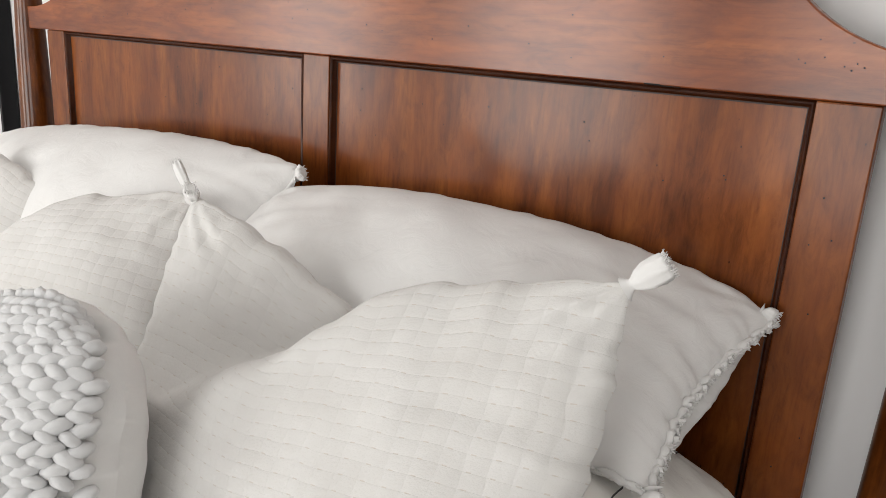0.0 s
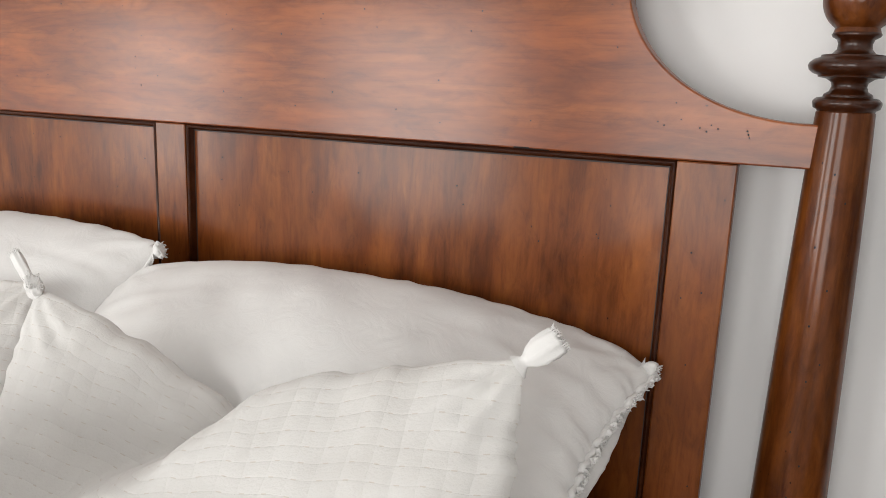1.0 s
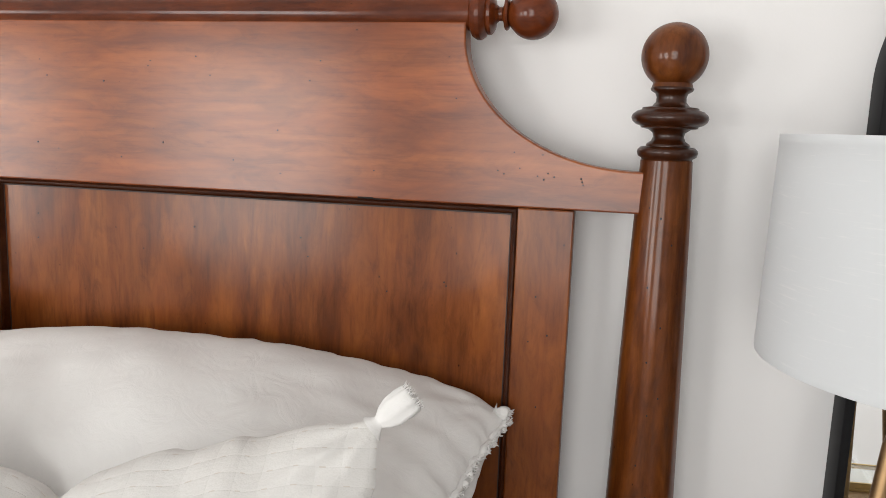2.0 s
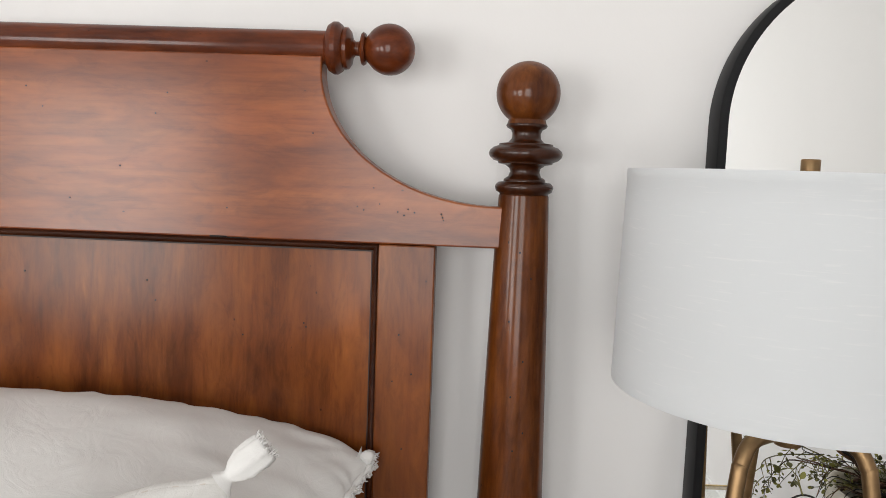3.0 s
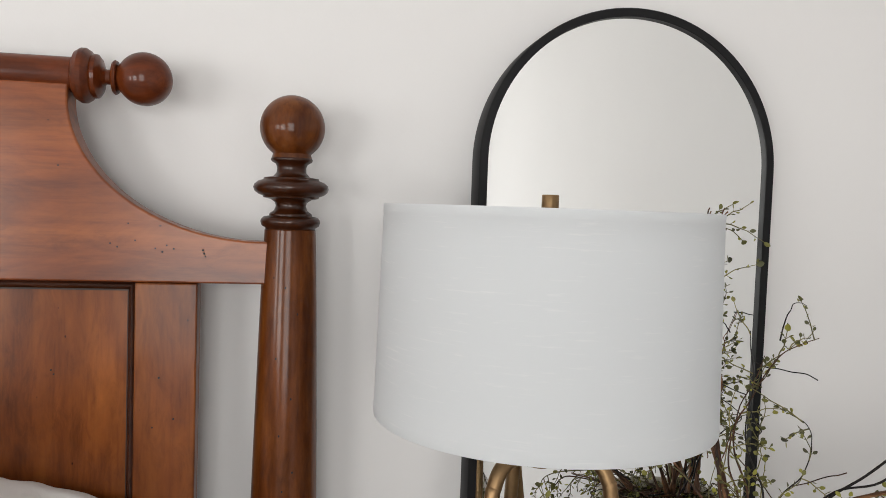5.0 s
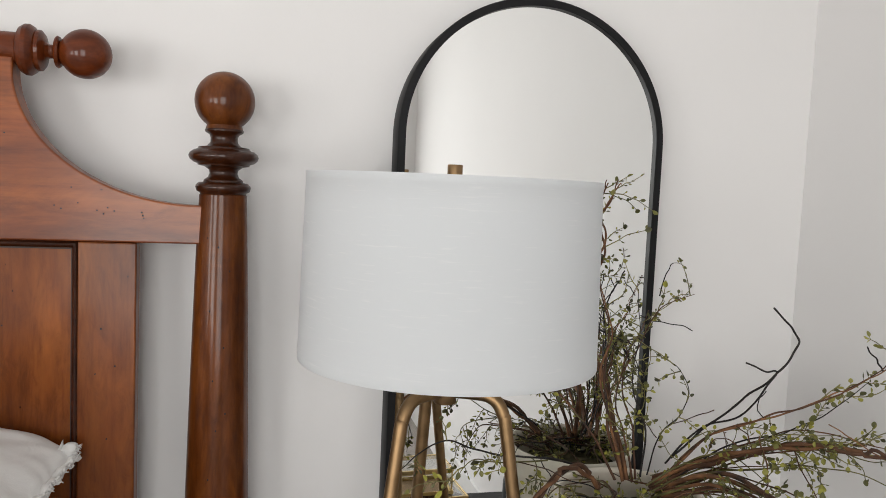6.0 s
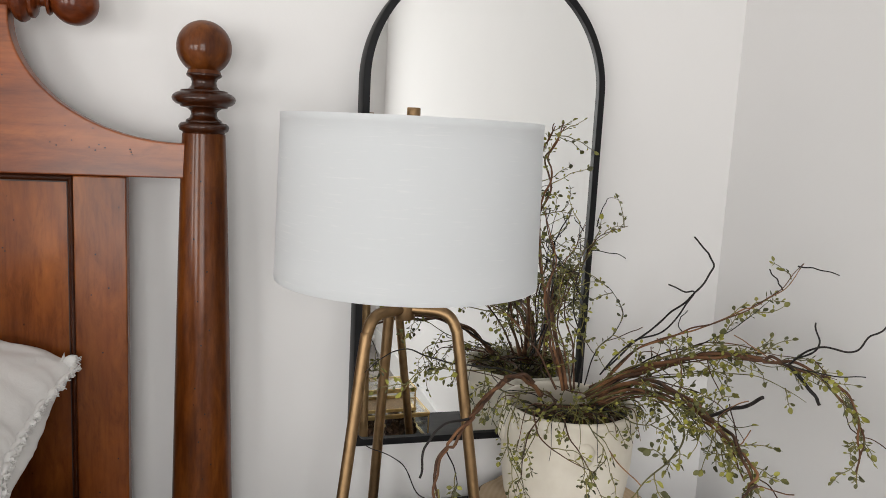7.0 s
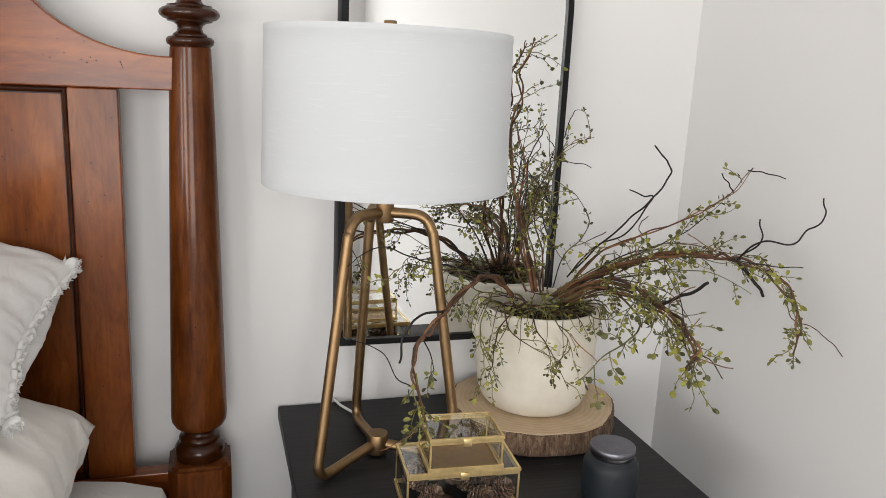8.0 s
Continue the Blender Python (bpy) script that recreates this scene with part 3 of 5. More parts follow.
# mattress under a white sheet
mattress = thing("mattress", pose(MID, -1.03, 0.352), "thick mattress dressed in a plain white sheet", "mattress")
bm = bmesh.new()
box(bm, -0.965, 0.965, -1.0, 0.985, 0.0, 0.335)
bmesh.ops.subdivide_edges(bm, edges=bm.edges[:], cuts=30, use_grid_fill=True)
for v in bm.verts:
    x, y, z = v.co
    ex, ey = abs(x) / 0.965, max(0.0, (y - 0.6) / 0.385)
    if z > 0.2:
        v.co.z -= 0.030 * ex ** 14 + 0.012 * max(0, ey) ** 6
        v.co.z += 0.010 * noise.noise((x * 4, y * 4, 0.3)) + 0.003 * noise.noise((x * 22, y * 22, 1.3))
    v.co.x *= 1 - 0.02 * abs(z / 0.335 * 2 - 1) ** 4
part("sheet", bm, COTTON, mattress, "slightly rumpled white sheet", sharp=80)
bm = bmesh.new()
box(bm, -0.955, 0.955, -0.99, 0.97, -0.30, -0.003, 0.01)
part("base", bm, COTTON, mattress)


# ---- pillows ----
class Cushion:
    """A stuffed cover between four corners; front(u, v) gives a place on it, u to the right and v up."""

    def __init__(self, tl, tr, bl, br, thick, bows=(0.0, 0.0, 0.0, 0.0), top=None, chop=0.0, chop_at=0.49, power=0.5, rumple=0.006, seed=0.0, gather=0.004, soft=0.0, reach=0.07, back=0.0):
        self.c = [Vector(p) for p in (tl, tr, bl, br)]
        self.mid = sum(self.c, Vector()) / 4
        self.thick, self.bows, self.top, self.chop, self.chop_at = thick, bows, top, chop, chop_at
        self.power, self.rumple, self.seed, self.gather, self.soft, self.reach, self.back = power, rumple, seed, gather, soft, reach, back
        tl, tr, bl, br = self.c
        self.right = ((tr - tl) + (br - bl)).normalized()
        self.up = ((tl - bl) + (tr - br)).normalized()
        self.out = self.right.cross(self.up).normalized()
        self.width, self.height = ((tr - tl).length + (br - bl).length) / 2, ((tl - bl).length + (tr - br).length) / 2

    def at(self, u, v, side=1):
        tl, tr, bl, br = self.c
        p = (tl * (1 - u) + tr * u) * v + (bl * (1 - u) + br * u) * (1 - v)
        bt, brt, bb, bl_ = self.bows
        hu, hv = 4 * u * (1 - u), 4 * v * (1 - v)
        p = p + (self.mid - p) * (self.soft * abs(2 * u - 1) ** 5 * abs(2 * v - 1) ** 5)
        p = p + self.up * (bt * hu ** 0.5 * v - bb * hu * (1 - v)) + self.right * (brt * hv * u - bl_ * hv * (1 - u))
        h = self.thick / 2 * (max(0, math.sin(math.pi * u)) * max(0, math.sin(math.pi * v))) ** self.power
        if side < 0 and self.back:
            # the stuffing swells past the seam behind
            k = (1 - u) / 0.06
            p = p + self.right * (self.back * hv * k * math.exp(1 - k))
        if self.top:
            p = p + self.up * (self.top(u) * v ** 2.2)
        if self.chop:
            d = u - self.chop_at + 0.62 * (1 - v)
            deep = max(0.0, (v - 0.50) / 0.50) ** 0.7
            crease = (math.exp(-(abs(d) / 0.075) ** 1.8) if d > 0 else math.exp(-(abs(d) / 0.19) ** 1.2)) * deep
            swell = math.exp(-((d - 0.15) / 0.09) ** 2) * deep
            h *= 1 - 0.55 * crease
            p = p + self.out * ((0.16 * swell - crease) * self.chop)
        q = p * 1.0
        s = self.seed
        big = noise.noise((q.x * 7 + s, q.y * 7, q.z * 7)) * self.rumple + noise.noise((q.x * 19 + s, q.y * 19, q.z * 19 + s)) * self.rumple * 0.35
        inner = min(1.0, 5 * min(u, 1 - u, v, 1 - v))
        # gathers run in from the sides where the cover is puckered at the seam
        e = min(u, 1 - u)
        g = self.gather * math.exp(-e * self.width / self.reach) * math.sin(v * 46 + 5 * noise.noise((v * 5, s, side)) + s) * inner
        e2 = min(v, 1 - v)
        g += 0.35 * self.gather * math.exp(-e2 * self.height / (0.6 * self.reach)) * math.sin(u * 58 + 6 * noise.noise((u * 4, s + 2, side))) * inner
        for cu in (0.0, 1.0):
            du, dv = abs(u - cu) * self.width, (1 - v) * self.height
            far = math.hypot(du, dv)
            g += self.gather * 0.9 * math.exp(-((far - 0.045) / 0.05) ** 2) * math.sin(math.atan2(dv, du + 1e-6) * 13 + s + 3 * cu) * inner
        edge = 0.004 * noise.noise((q.x * 35, q.y * 35, q.z * 35 + s)) * (1 - inner)
        # the seam puckers in and out along the sides
        pucker = self.gather * 0.17 * math.exp(-e * self.width / 0.03) * (1 if u > 0.5 else -1) * math.sin(v * 74 + 7 * noise.noise((v * 6, s, 4))) * min(1.0, 9 * min(v, 1 - v))
        return p + self.out * (side * (h + big * inner) + g) + self.up * edge + self.right * (edge + pucker)

    def mesh(self, name, n, material, parent, label=""):
        verts, faces, uvs = [], [], []
        cut = [0.5 - 0.5 * math.cos(math.pi * i / n) for i in range(n + 1)]
        cut = [0.35 * c + 0.65 * i / n for i, c in enumerate(cut)]
        for side in (1, -1):
            for v in cut:
                for u in cut:
                    verts.append(self.at(u, v, side) - self.mid)
                    uvs.append((u * self.width, v * self.height))
        m = n + 1
        for i in range(n):
            for j in range(n):
                a = i * m + j
                faces.append((a, a + 1, a + m + 1, a + m))
                b = a + m * m
                faces.append((b, b + m, b + m + 1, b + 1))
        rim = [j for j in range(n)] + [i * m + n for i in range(n)] + [n * m + n - j for j in range(n)] + [(n - i) * m for i in range(n)]
        for k in range(len(rim)):
            a, b = rim[k], rim[(k + 1) % len(rim)]
            faces.append((a, a + m * m, b + m * m, b))
        return raw_part(name, verts, faces, material, parent, label, uvs, sharp=75)


def tassel(parent, at, way, length, width, seed, material=None):
    """A short gathered cloth tab, tied at its root, with a frayed end."""
    r = random.Random(seed)
    way = Vector(way).normalized()
    side = way.cross(Vector((0.3, 1, 0.2))).normalized()
    third = way.cross(side)
    verts, faces = [], []
    rows = [(-0.20, 0.95), (-0.08, 0.62), (0.0, 0.42), (0.07, 0.50), (0.20, 0.78), (0.45, 0.98), (0.75, 1.05), (0.95, 1.0), (1.03, 0.72), (1.0, 0.2)]
    n = 26
    for k, (t, w) in enumerate(rows):
        for i in range(n):
            a = 2 * math.pi * i / n
            g = 1 + 0.10 * math.sin(7 * a + seed) * min(1, 2.2 * max(0, t)) + 0.16 * noise.noise((math.cos(a) * 1.5, math.sin(a) * 1.5 + seed, t * 2.5))
            lift = 0.06 * length * noise.noise((math.cos(a) * 2, math.sin(a) * 2, seed)) * max(0, t)
            verts.append(at + way * (length * t + lift) + side * (w * width * g * math.cos(a)) + third * (w * width * g * 0.62 * math.sin(a)))
    faces += [(k * n + i, k * n + (i + 1) % n, (k + 1) * n + (i + 1) % n, (k + 1) * n + i) for k in range(len(rows) - 1) for i in range(n)]
    faces += [tuple(reversed(range(n))), tuple((len(rows) - 1) * n + i for i in range(n))]
    for k in range(46):
        a = r.uniform(0, 6.28)
        off = (side * math.cos(a) + third * math.sin(a) * 0.62) * width * r.uniform(0.5, 1.0)
        s = at + way * length * 0.95 + off
        tube_data([s, s + way * r.uniform(0.002, 0.005) + off * r.uniform(0, .2), s + way * r.uniform(0.003, 0.008) + off * r.uniform(-.2, .4)], [0.0006, 0.0005, 0.0003], 4, verts, faces)
    return raw_part("tassel", verts, faces, material or COTTON, parent, "gathered cloth corner tassel", sharp=80)


def fringe(parent, cushion, start, end, count, seed, size=0.010):
    """A raw, frayed edge strip between two (u, v) places on the seam."""
    r = random.Random(seed)
    verts, faces = [], []
    mid = cushion.mid
    pts = []
    for i in range(count + 1):
        t = i / count
        u, v = start[0] + (end[0] - start[0]) * t, start[1] + (end[1] - start[1]) * t
        p = cushion.at(u, v, 1) - mid
        away = (p - p.project(cushion.out)).normalized()
        pts.append((p, away))
    ruff = [p + a * (size * (0.25 + 0.6 * noise.noise((i * 0.35, seed, 0)))) + cushion.out * (size * 0.9 * noise.noise((i * 0.5, 3, seed))) for i, (p, a) in enumerate(pts)]
    tube_data(ruff, [size * (0.55 + 0.35 * noise.noise((i * 0.8, 7, seed))) for i in range(len(ruff))], 7, verts, faces)
    fine = 4
    m = (len(pts) - 1) * fine
    b0 = len(verts)
    for i in range(m + 1):
        k, f = divmod(i, fine)
        k2 = min(k + 1, len(pts) - 1)
        p, a = pts[k][0].lerp(pts[k2][0], f / fine), pts[k][1].lerp(pts[k2][1], f / fine)
        for q in range(4):
            w = size * (q / 3) * (1.15 + 0.55 * noise.noise((i * 0.21, 5, seed)) + 0.25 * noise.noise((i * 0.9, 2, seed)))
            o = size * (q / 3) * 0.75 * (math.sin(i * 0.55 + 3 * noise.noise((i * 0.08, 4, seed))) + noise.noise((i * 0.3, 8, seed)))
            c = p + a * w + cushion.out * o
            verts += [c + cushion.out * 0.0007, c - cushion.out * 0.0007]
    for i in range(m):
        for q in range(3):
            a0, a1 = b0 + i * 8 + q * 2, b0 + (i + 1) * 8 + q * 2
            faces += [(a0, a0 + 2, a1 + 2, a1), (a0 + 1, a1 + 1, a1 + 3, a0 + 3)]
        a0, a1 = b0 + i * 8 + 6, b0 + (i + 1) * 8 + 6
        faces.append((a0, a0 + 1, a1 + 1, a1))
    for p, a in pts:
        for _ in range(6):
            s = p + a * size * 0.9 + cushion.out * r.uniform(-0.4, 0.4) * size
            w = (a + Vector((r.uniform(-.9, .9), r.uniform(-.9, .9), r.uniform(-.9, .9)))).normalized()
            ln = size * r.uniform(0.15, 0.5)
            tube_data([s, s + w * ln * 0.6, s + w * ln + Vector((r.uniform(-1, 1), 0, r.uniform(-1, 1))) * size * 0.3], [0.0011, 0.0009, 0.0005], 4, verts, faces)
    return raw_part("fringe", verts, faces, COTTON, parent, "frayed raw cotton edging", kind="stuff")


def cushion_thing(name, c, label, group):
    return thing(name, Matrix.Translation(c.mid), label, "pillow", group)


# flat sleeping pillows under the shams
for dx, seed in ((0.0, 1.0), (-0.98, 4.0)):
    c = Cushion((-0.80 + dx, -0.068, 0.792), (-0.044 + dx, -0.093, 0.789), (-0.80 + dx, -0.515, 0.782), (-0.046 + dx, -0.535, 0.782), 0.30, (0.012, -0.012, -0.02, -0.012), power=0.36, rumple=0.018, seed=seed, gather=0.013, reach=0.10)
    t = cushion_thing("sleeping_pillow", c, "white pinstriped sleeping pillow lying on the mattress", "sleeping pillows")
    c.mesh("cover", 44, PINSTRIPE, t)

# raw-edged shams against the headboard
sham = Cushion((-0.889, -0.113, 1.064), (-0.071, -0.023, 1.022), (-0.916, -0.368, 0.842), (-0.107, -0.318, 0.911), 0.20, (0.074, -0.027, -0.035, 0.0), rumple=0.011, seed=2.0, gather=0.0065, reach=0.075, back=0.05)
t = cushion_thing("sham", sham, "plump ivory cotton sham with frayed edges leaning on the headboard", "shams")
sham.mesh("cover", 84, SMOOTH_COTTON, t, "ivory cotton cover")
fringe(t, sham, (1, 0), (1, 1), 60, 3, 0.0085)
tassel(t, sham.at(0.985, 0.985) - sham.mid, (0.85, 0.0, -0.35), 0.016, 0.013, 31)
tassel(t, sham.at(1, 0) - sham.mid, (0.35, -0.5, -0.6), 0.012, 0.015, 32)
fringe(t, sham, (0.78, 0), (1, 0), 20, 4, 0.009)
sham2 = Cushion((-1.856, -0.119, 1.037), (-0.857, -0.083, 1.102), (-1.832, -0.338, 0.793), (-0.856, -0.297, 0.814), 0.215, (0.056, -0.02, 0.0, 0.0), rumple=0.009, seed=6.0, gather=0.010, reach=0.06)
t = cushion_thing("sham", sham2, "plump ivory cotton sham with puckered corners leaning on the headboard", "shams")
sham2.mesh("cover", 70, COTTON, t, "ivory cotton cover")
tassel(t, sham2.at(1, 1) - sham2.mid, (0.9, -0.2, 0.25), 0.018, 0.013, 8)
fringe(t, sham2, (1, 0), (1, 1), 36, 9, 0.006)


def lobes(u):
    """Top edge of a cushion that was struck in the middle."""
    rows = [(0.0, 0.0), (0.06, -0.003), (0.14, -0.013), (0.24, -0.034), (0.34, -0.064), (0.43, -0.093), (0.485, -0.098), (0.54, -0.080), (0.61, -0.060), (0.71, -0.040), (0.82, -0.020), (0.92, -0.006), (1.0, 0.0)]
    for (a, x), (b, y) in zip(rows, rows[1:]):
        if u <= b:
            t = (u - a) / (b - a)
            t = t * t * (3 - 2 * t)
            return x + (y - x) * t
    return 0.0


# quilted gauze square pillows, one on each side
for q, seed in ((((-0.773, -0.373, 1.116), (-0.149, -0.333, 1.130), (-0.670, -0.612, 0.684), (-0.167, -0.597, 0.687)), 3.0),
                (((-1.539, -0.283, 1.072), (-0.931, -0.243, 1.075), (-1.446, -0.527, 0.685), (-0.818, -0.507, 0.688)), 11.0)):
    c = Cushion(*q, 0.20, (0.0, 0.026, 0.0, 0.02), lobes, 0.15, rumple=0.010, seed=seed, gather=0.0105, reach=0.055)
    t = cushion_thing("square_pillow", c, "cream quilted gauze square pillow with a dented top and corner tassels", "gauze pillows")
    c.mesh("cover", 130, GAUZE, t, "stitched gauze cover")
    if seed < 5:
        tassel(t, c.at(1, 1) - c.mid, (0.75, 0.25, 0.62), 0.040, 0.0135, 21)
    tassel(t, c.at(0, 1) - c.mid, (-0.62, 0.05, 0.72), 0.056, 0.0105, 22)
    tassel(t, c.at(0, 1) - c.mid, (0.3, -0.3, 0.6), 0.018, 0.0150, 23)

# chunky knit pillow in front
knit = Cushion((-0.971, -0.676, 0.969), (-0.546, -0.607, 1.098), (-0.915, -0.806, 0.707), (-0.480, -0.746, 0.698), 0.25, (0.0, 0.016, 0.0, -0.02), rumple=0.006, seed=9.0, soft=0.36, power=0.45)
t = cushion_thing("knit_pillow", knit, "white chunky hand-knit wool pillow with a plain cotton back", "")
knit.mesh("cover", 50, COTTON, t, "plain white cotton back")


def knit_front(c, cols, rows):
    verts, faces = [], []
    sphere = [(math.sin(b) * math.cos(a), math.sin(b) * math.sin(a), math.cos(b)) for b in np.linspace(0.25, math.pi - 0.25, 8) for a in np.linspace(0, 2 * math.pi, 11)[:-1]]
    r = random.Random(2)
    for j in range(rows):
        for i in range(cols):
            for s in ((-1, 1)[j % 2],):
                u = (i + 0.25 + 0.5 * (j % 2)) / cols
                v = (j + 0.5) / rows
                u, v = 0.005 + (1.003 - 0.03 * v) * u, 0.01 + 0.98 * v
                if ((u - 0.5) / 0.5) ** 8 + (max(0.0, v - 0.5) / 0.5) ** 8 > 1.3:
                    continue
                u = min(0.990, max(0.02, u + r.uniform(-0.006, 0.006)))
                p = c.at(u, v, 1) - c.mid
                du = (c.at(min(1, u + 0.01), v, 1) - c.at(u - 0.01, v, 1)).normalized()
                dv = (c.at(u, min(1, v + 0.01), 1) - c.at(u, v - 0.01, 1)).normalized()
                nn = du.cross(dv).normalized()
                tilt = s * 1.22 + r.uniform(-0.2, 0.2)
                lng = dv * math.cos(tilt) + du * math.sin(tilt)
                wid = nn.cross(lng)
                k = r.uniform(0.85, 1.15)
                L, W, T = 0.0136 * k, 0.0078 * k, 0.0098 * r.uniform(0.85, 1.2)
                b0 = len(verts)
                p = p + nn * 0.004
                for x, y, z in sphere:
                    w2 = p + wid * (x * W) + nn * (y * T) + lng * (z * L)
                    verts.append(w2 + nn * (0.0022 * noise.noise(w2 * 170)) + wid * (0.0016 * noise.noise(w2 * 230)))
                for a in range(7):
                    for b in range(10):
                        b2 = (b + 1) % 10
                        faces.append((b0 + a * 10 + b, b0 + a * 10 + b2, b0 + a * 10 + 10 + b2, b0 + a * 10 + 10 + b))
                faces.append(tuple(b0 + b for b in reversed(range(10))))
                faces.append(tuple(b0 + 70 + b for b in range(10)))
    return verts, faces


raw_part("knit_front", *knit_front(knit, 29, 43), WOOL, t, "thick looped wool stitches", kind="stuff", sharp=89)

# ---- bedside ----
NS_TOP = 0.717


def nightstand(m):
    t = thing("nightstand", m, "black stained wooden nightstand against the wall", "nightstand", "nightstands")
    bm = bmesh.new()
    box(bm, -0.315, 0.315, -0.255, 0.255, NS_TOP - 0.026, NS_TOP, 0.0025)
    part("tabletop", bm, BLACK_WOOD, t, smooth=False)
    for x0, x1 in ((-0.29, -0.268), (0.268, 0.29)):
        bm = bmesh.new()
        box(bm, x0, x1, -0.235, 0.245, 0.0, NS_TOP - 0.0265, 0.002)
        part("side_panel", bm, BLACK_WOOD, t, smooth=False)
    bm = bmesh.new()
    box(bm, -0.2675, 0.2675, 0.225, 0.243, 0.06, NS_TOP - 0.027)
    part("back_panel", bm, BLACK_WOOD, t, smooth=False)
    for z0, z1 in ((0.10, 0.385), (0.395, 0.69)):
        bm = bmesh.new()
        box(bm, -0.265, 0.265, -0.238, 0.20, z0, z1, 0.003)
        part("drawer", bm, BLACK_WOOD, t, smooth=False)
    return t


nightstand(pose(0.564, -0.166, 0))


def arch_mirror(m):
    t = thing("arched_mirror", m, "arched wall mirror in a slim black frame", "mirror", "arched mirrors")
    w, zb, zc = 0.2145, 0.0, 0.6240

    def outline(inset):
        r = w - inset
        pts = []
        k = 0.012
        for a in np.linspace(math.pi, 1.5 * math.pi, 6):
            pts.append((-r + k + k * math.cos(a), zb + inset + k + k * math.sin(a)))
        for a in np.linspace(1.5 * math.pi, 2 * math.pi, 6):
            pts.append((r - k + k * math.cos(a), zb + inset + k + k * math.sin(a)))
        for a in np.linspace(0, math.pi, 61):
            pts.append((r * math.cos(a), zc + r * math.sin(a)))
        return pts

    rows = [(0.0, 0.0), (0.0, -0.0455), (0.0012, -0.047), (0.0112, -0.047), (0.0120, -0.0462), (0.0120, -0.037)]
    bm = bmesh.new()
    rings = [[bm.verts.new((x, y, z)) for x, z in outline(i)] for i, y in rows]
    n = len(rings[0])
    for a, b in zip(rings, rings[1:]):
        for i in range(n):
            bm.faces.new((a[i], a[(i + 1) % n], b[(i + 1) % n], b[i]))
    bmesh.ops.recalc_face_normals(bm, faces=bm.faces[:])
    part("frame", bm, BLACK_FRAME, t, sharp=40)
    bm = bmesh.new()
    f = bm.faces.new([bm.verts.new((x, -0.0400, z)) for x, z in outline(0.0115)])
    r = bmesh.ops.extrude_face_region(bm, geom=[f])
    for v in [g for g in r["geom"] if isinstance(g, bmesh.types.BMVert)]:
        v.co.y += 0.004
    bmesh.ops.recalc_face_normals(bm, faces=bm.faces[:])
    part("glass", bm, MIRROR, t, "silvered mirror glass", smooth=False)
    bm = bmesh.new()
    f = bm.faces.new([bm.verts.new((x, -0.003, z)) for x, z in outline(0.004)])
    r = bmesh.ops.extrude_face_region(bm, geom=[f])
    for v in [g for g in r["geom"] if isinstance(g, bmesh.types.BMVert)]:
        v.co.y -= 0.004
    bmesh.ops.recalc_face_normals(bm, faces=bm.faces[:])
    part("backing", bm, BLACK_FRAME, t, smooth=False)
    return t


mirror = arch_mirror(pose(0.5655, WALL_Y - 0.003, 0.846))
copy_thing(mirror, pose(2 * MID - 0.5655, WALL_Y - 0.003, 0.846))


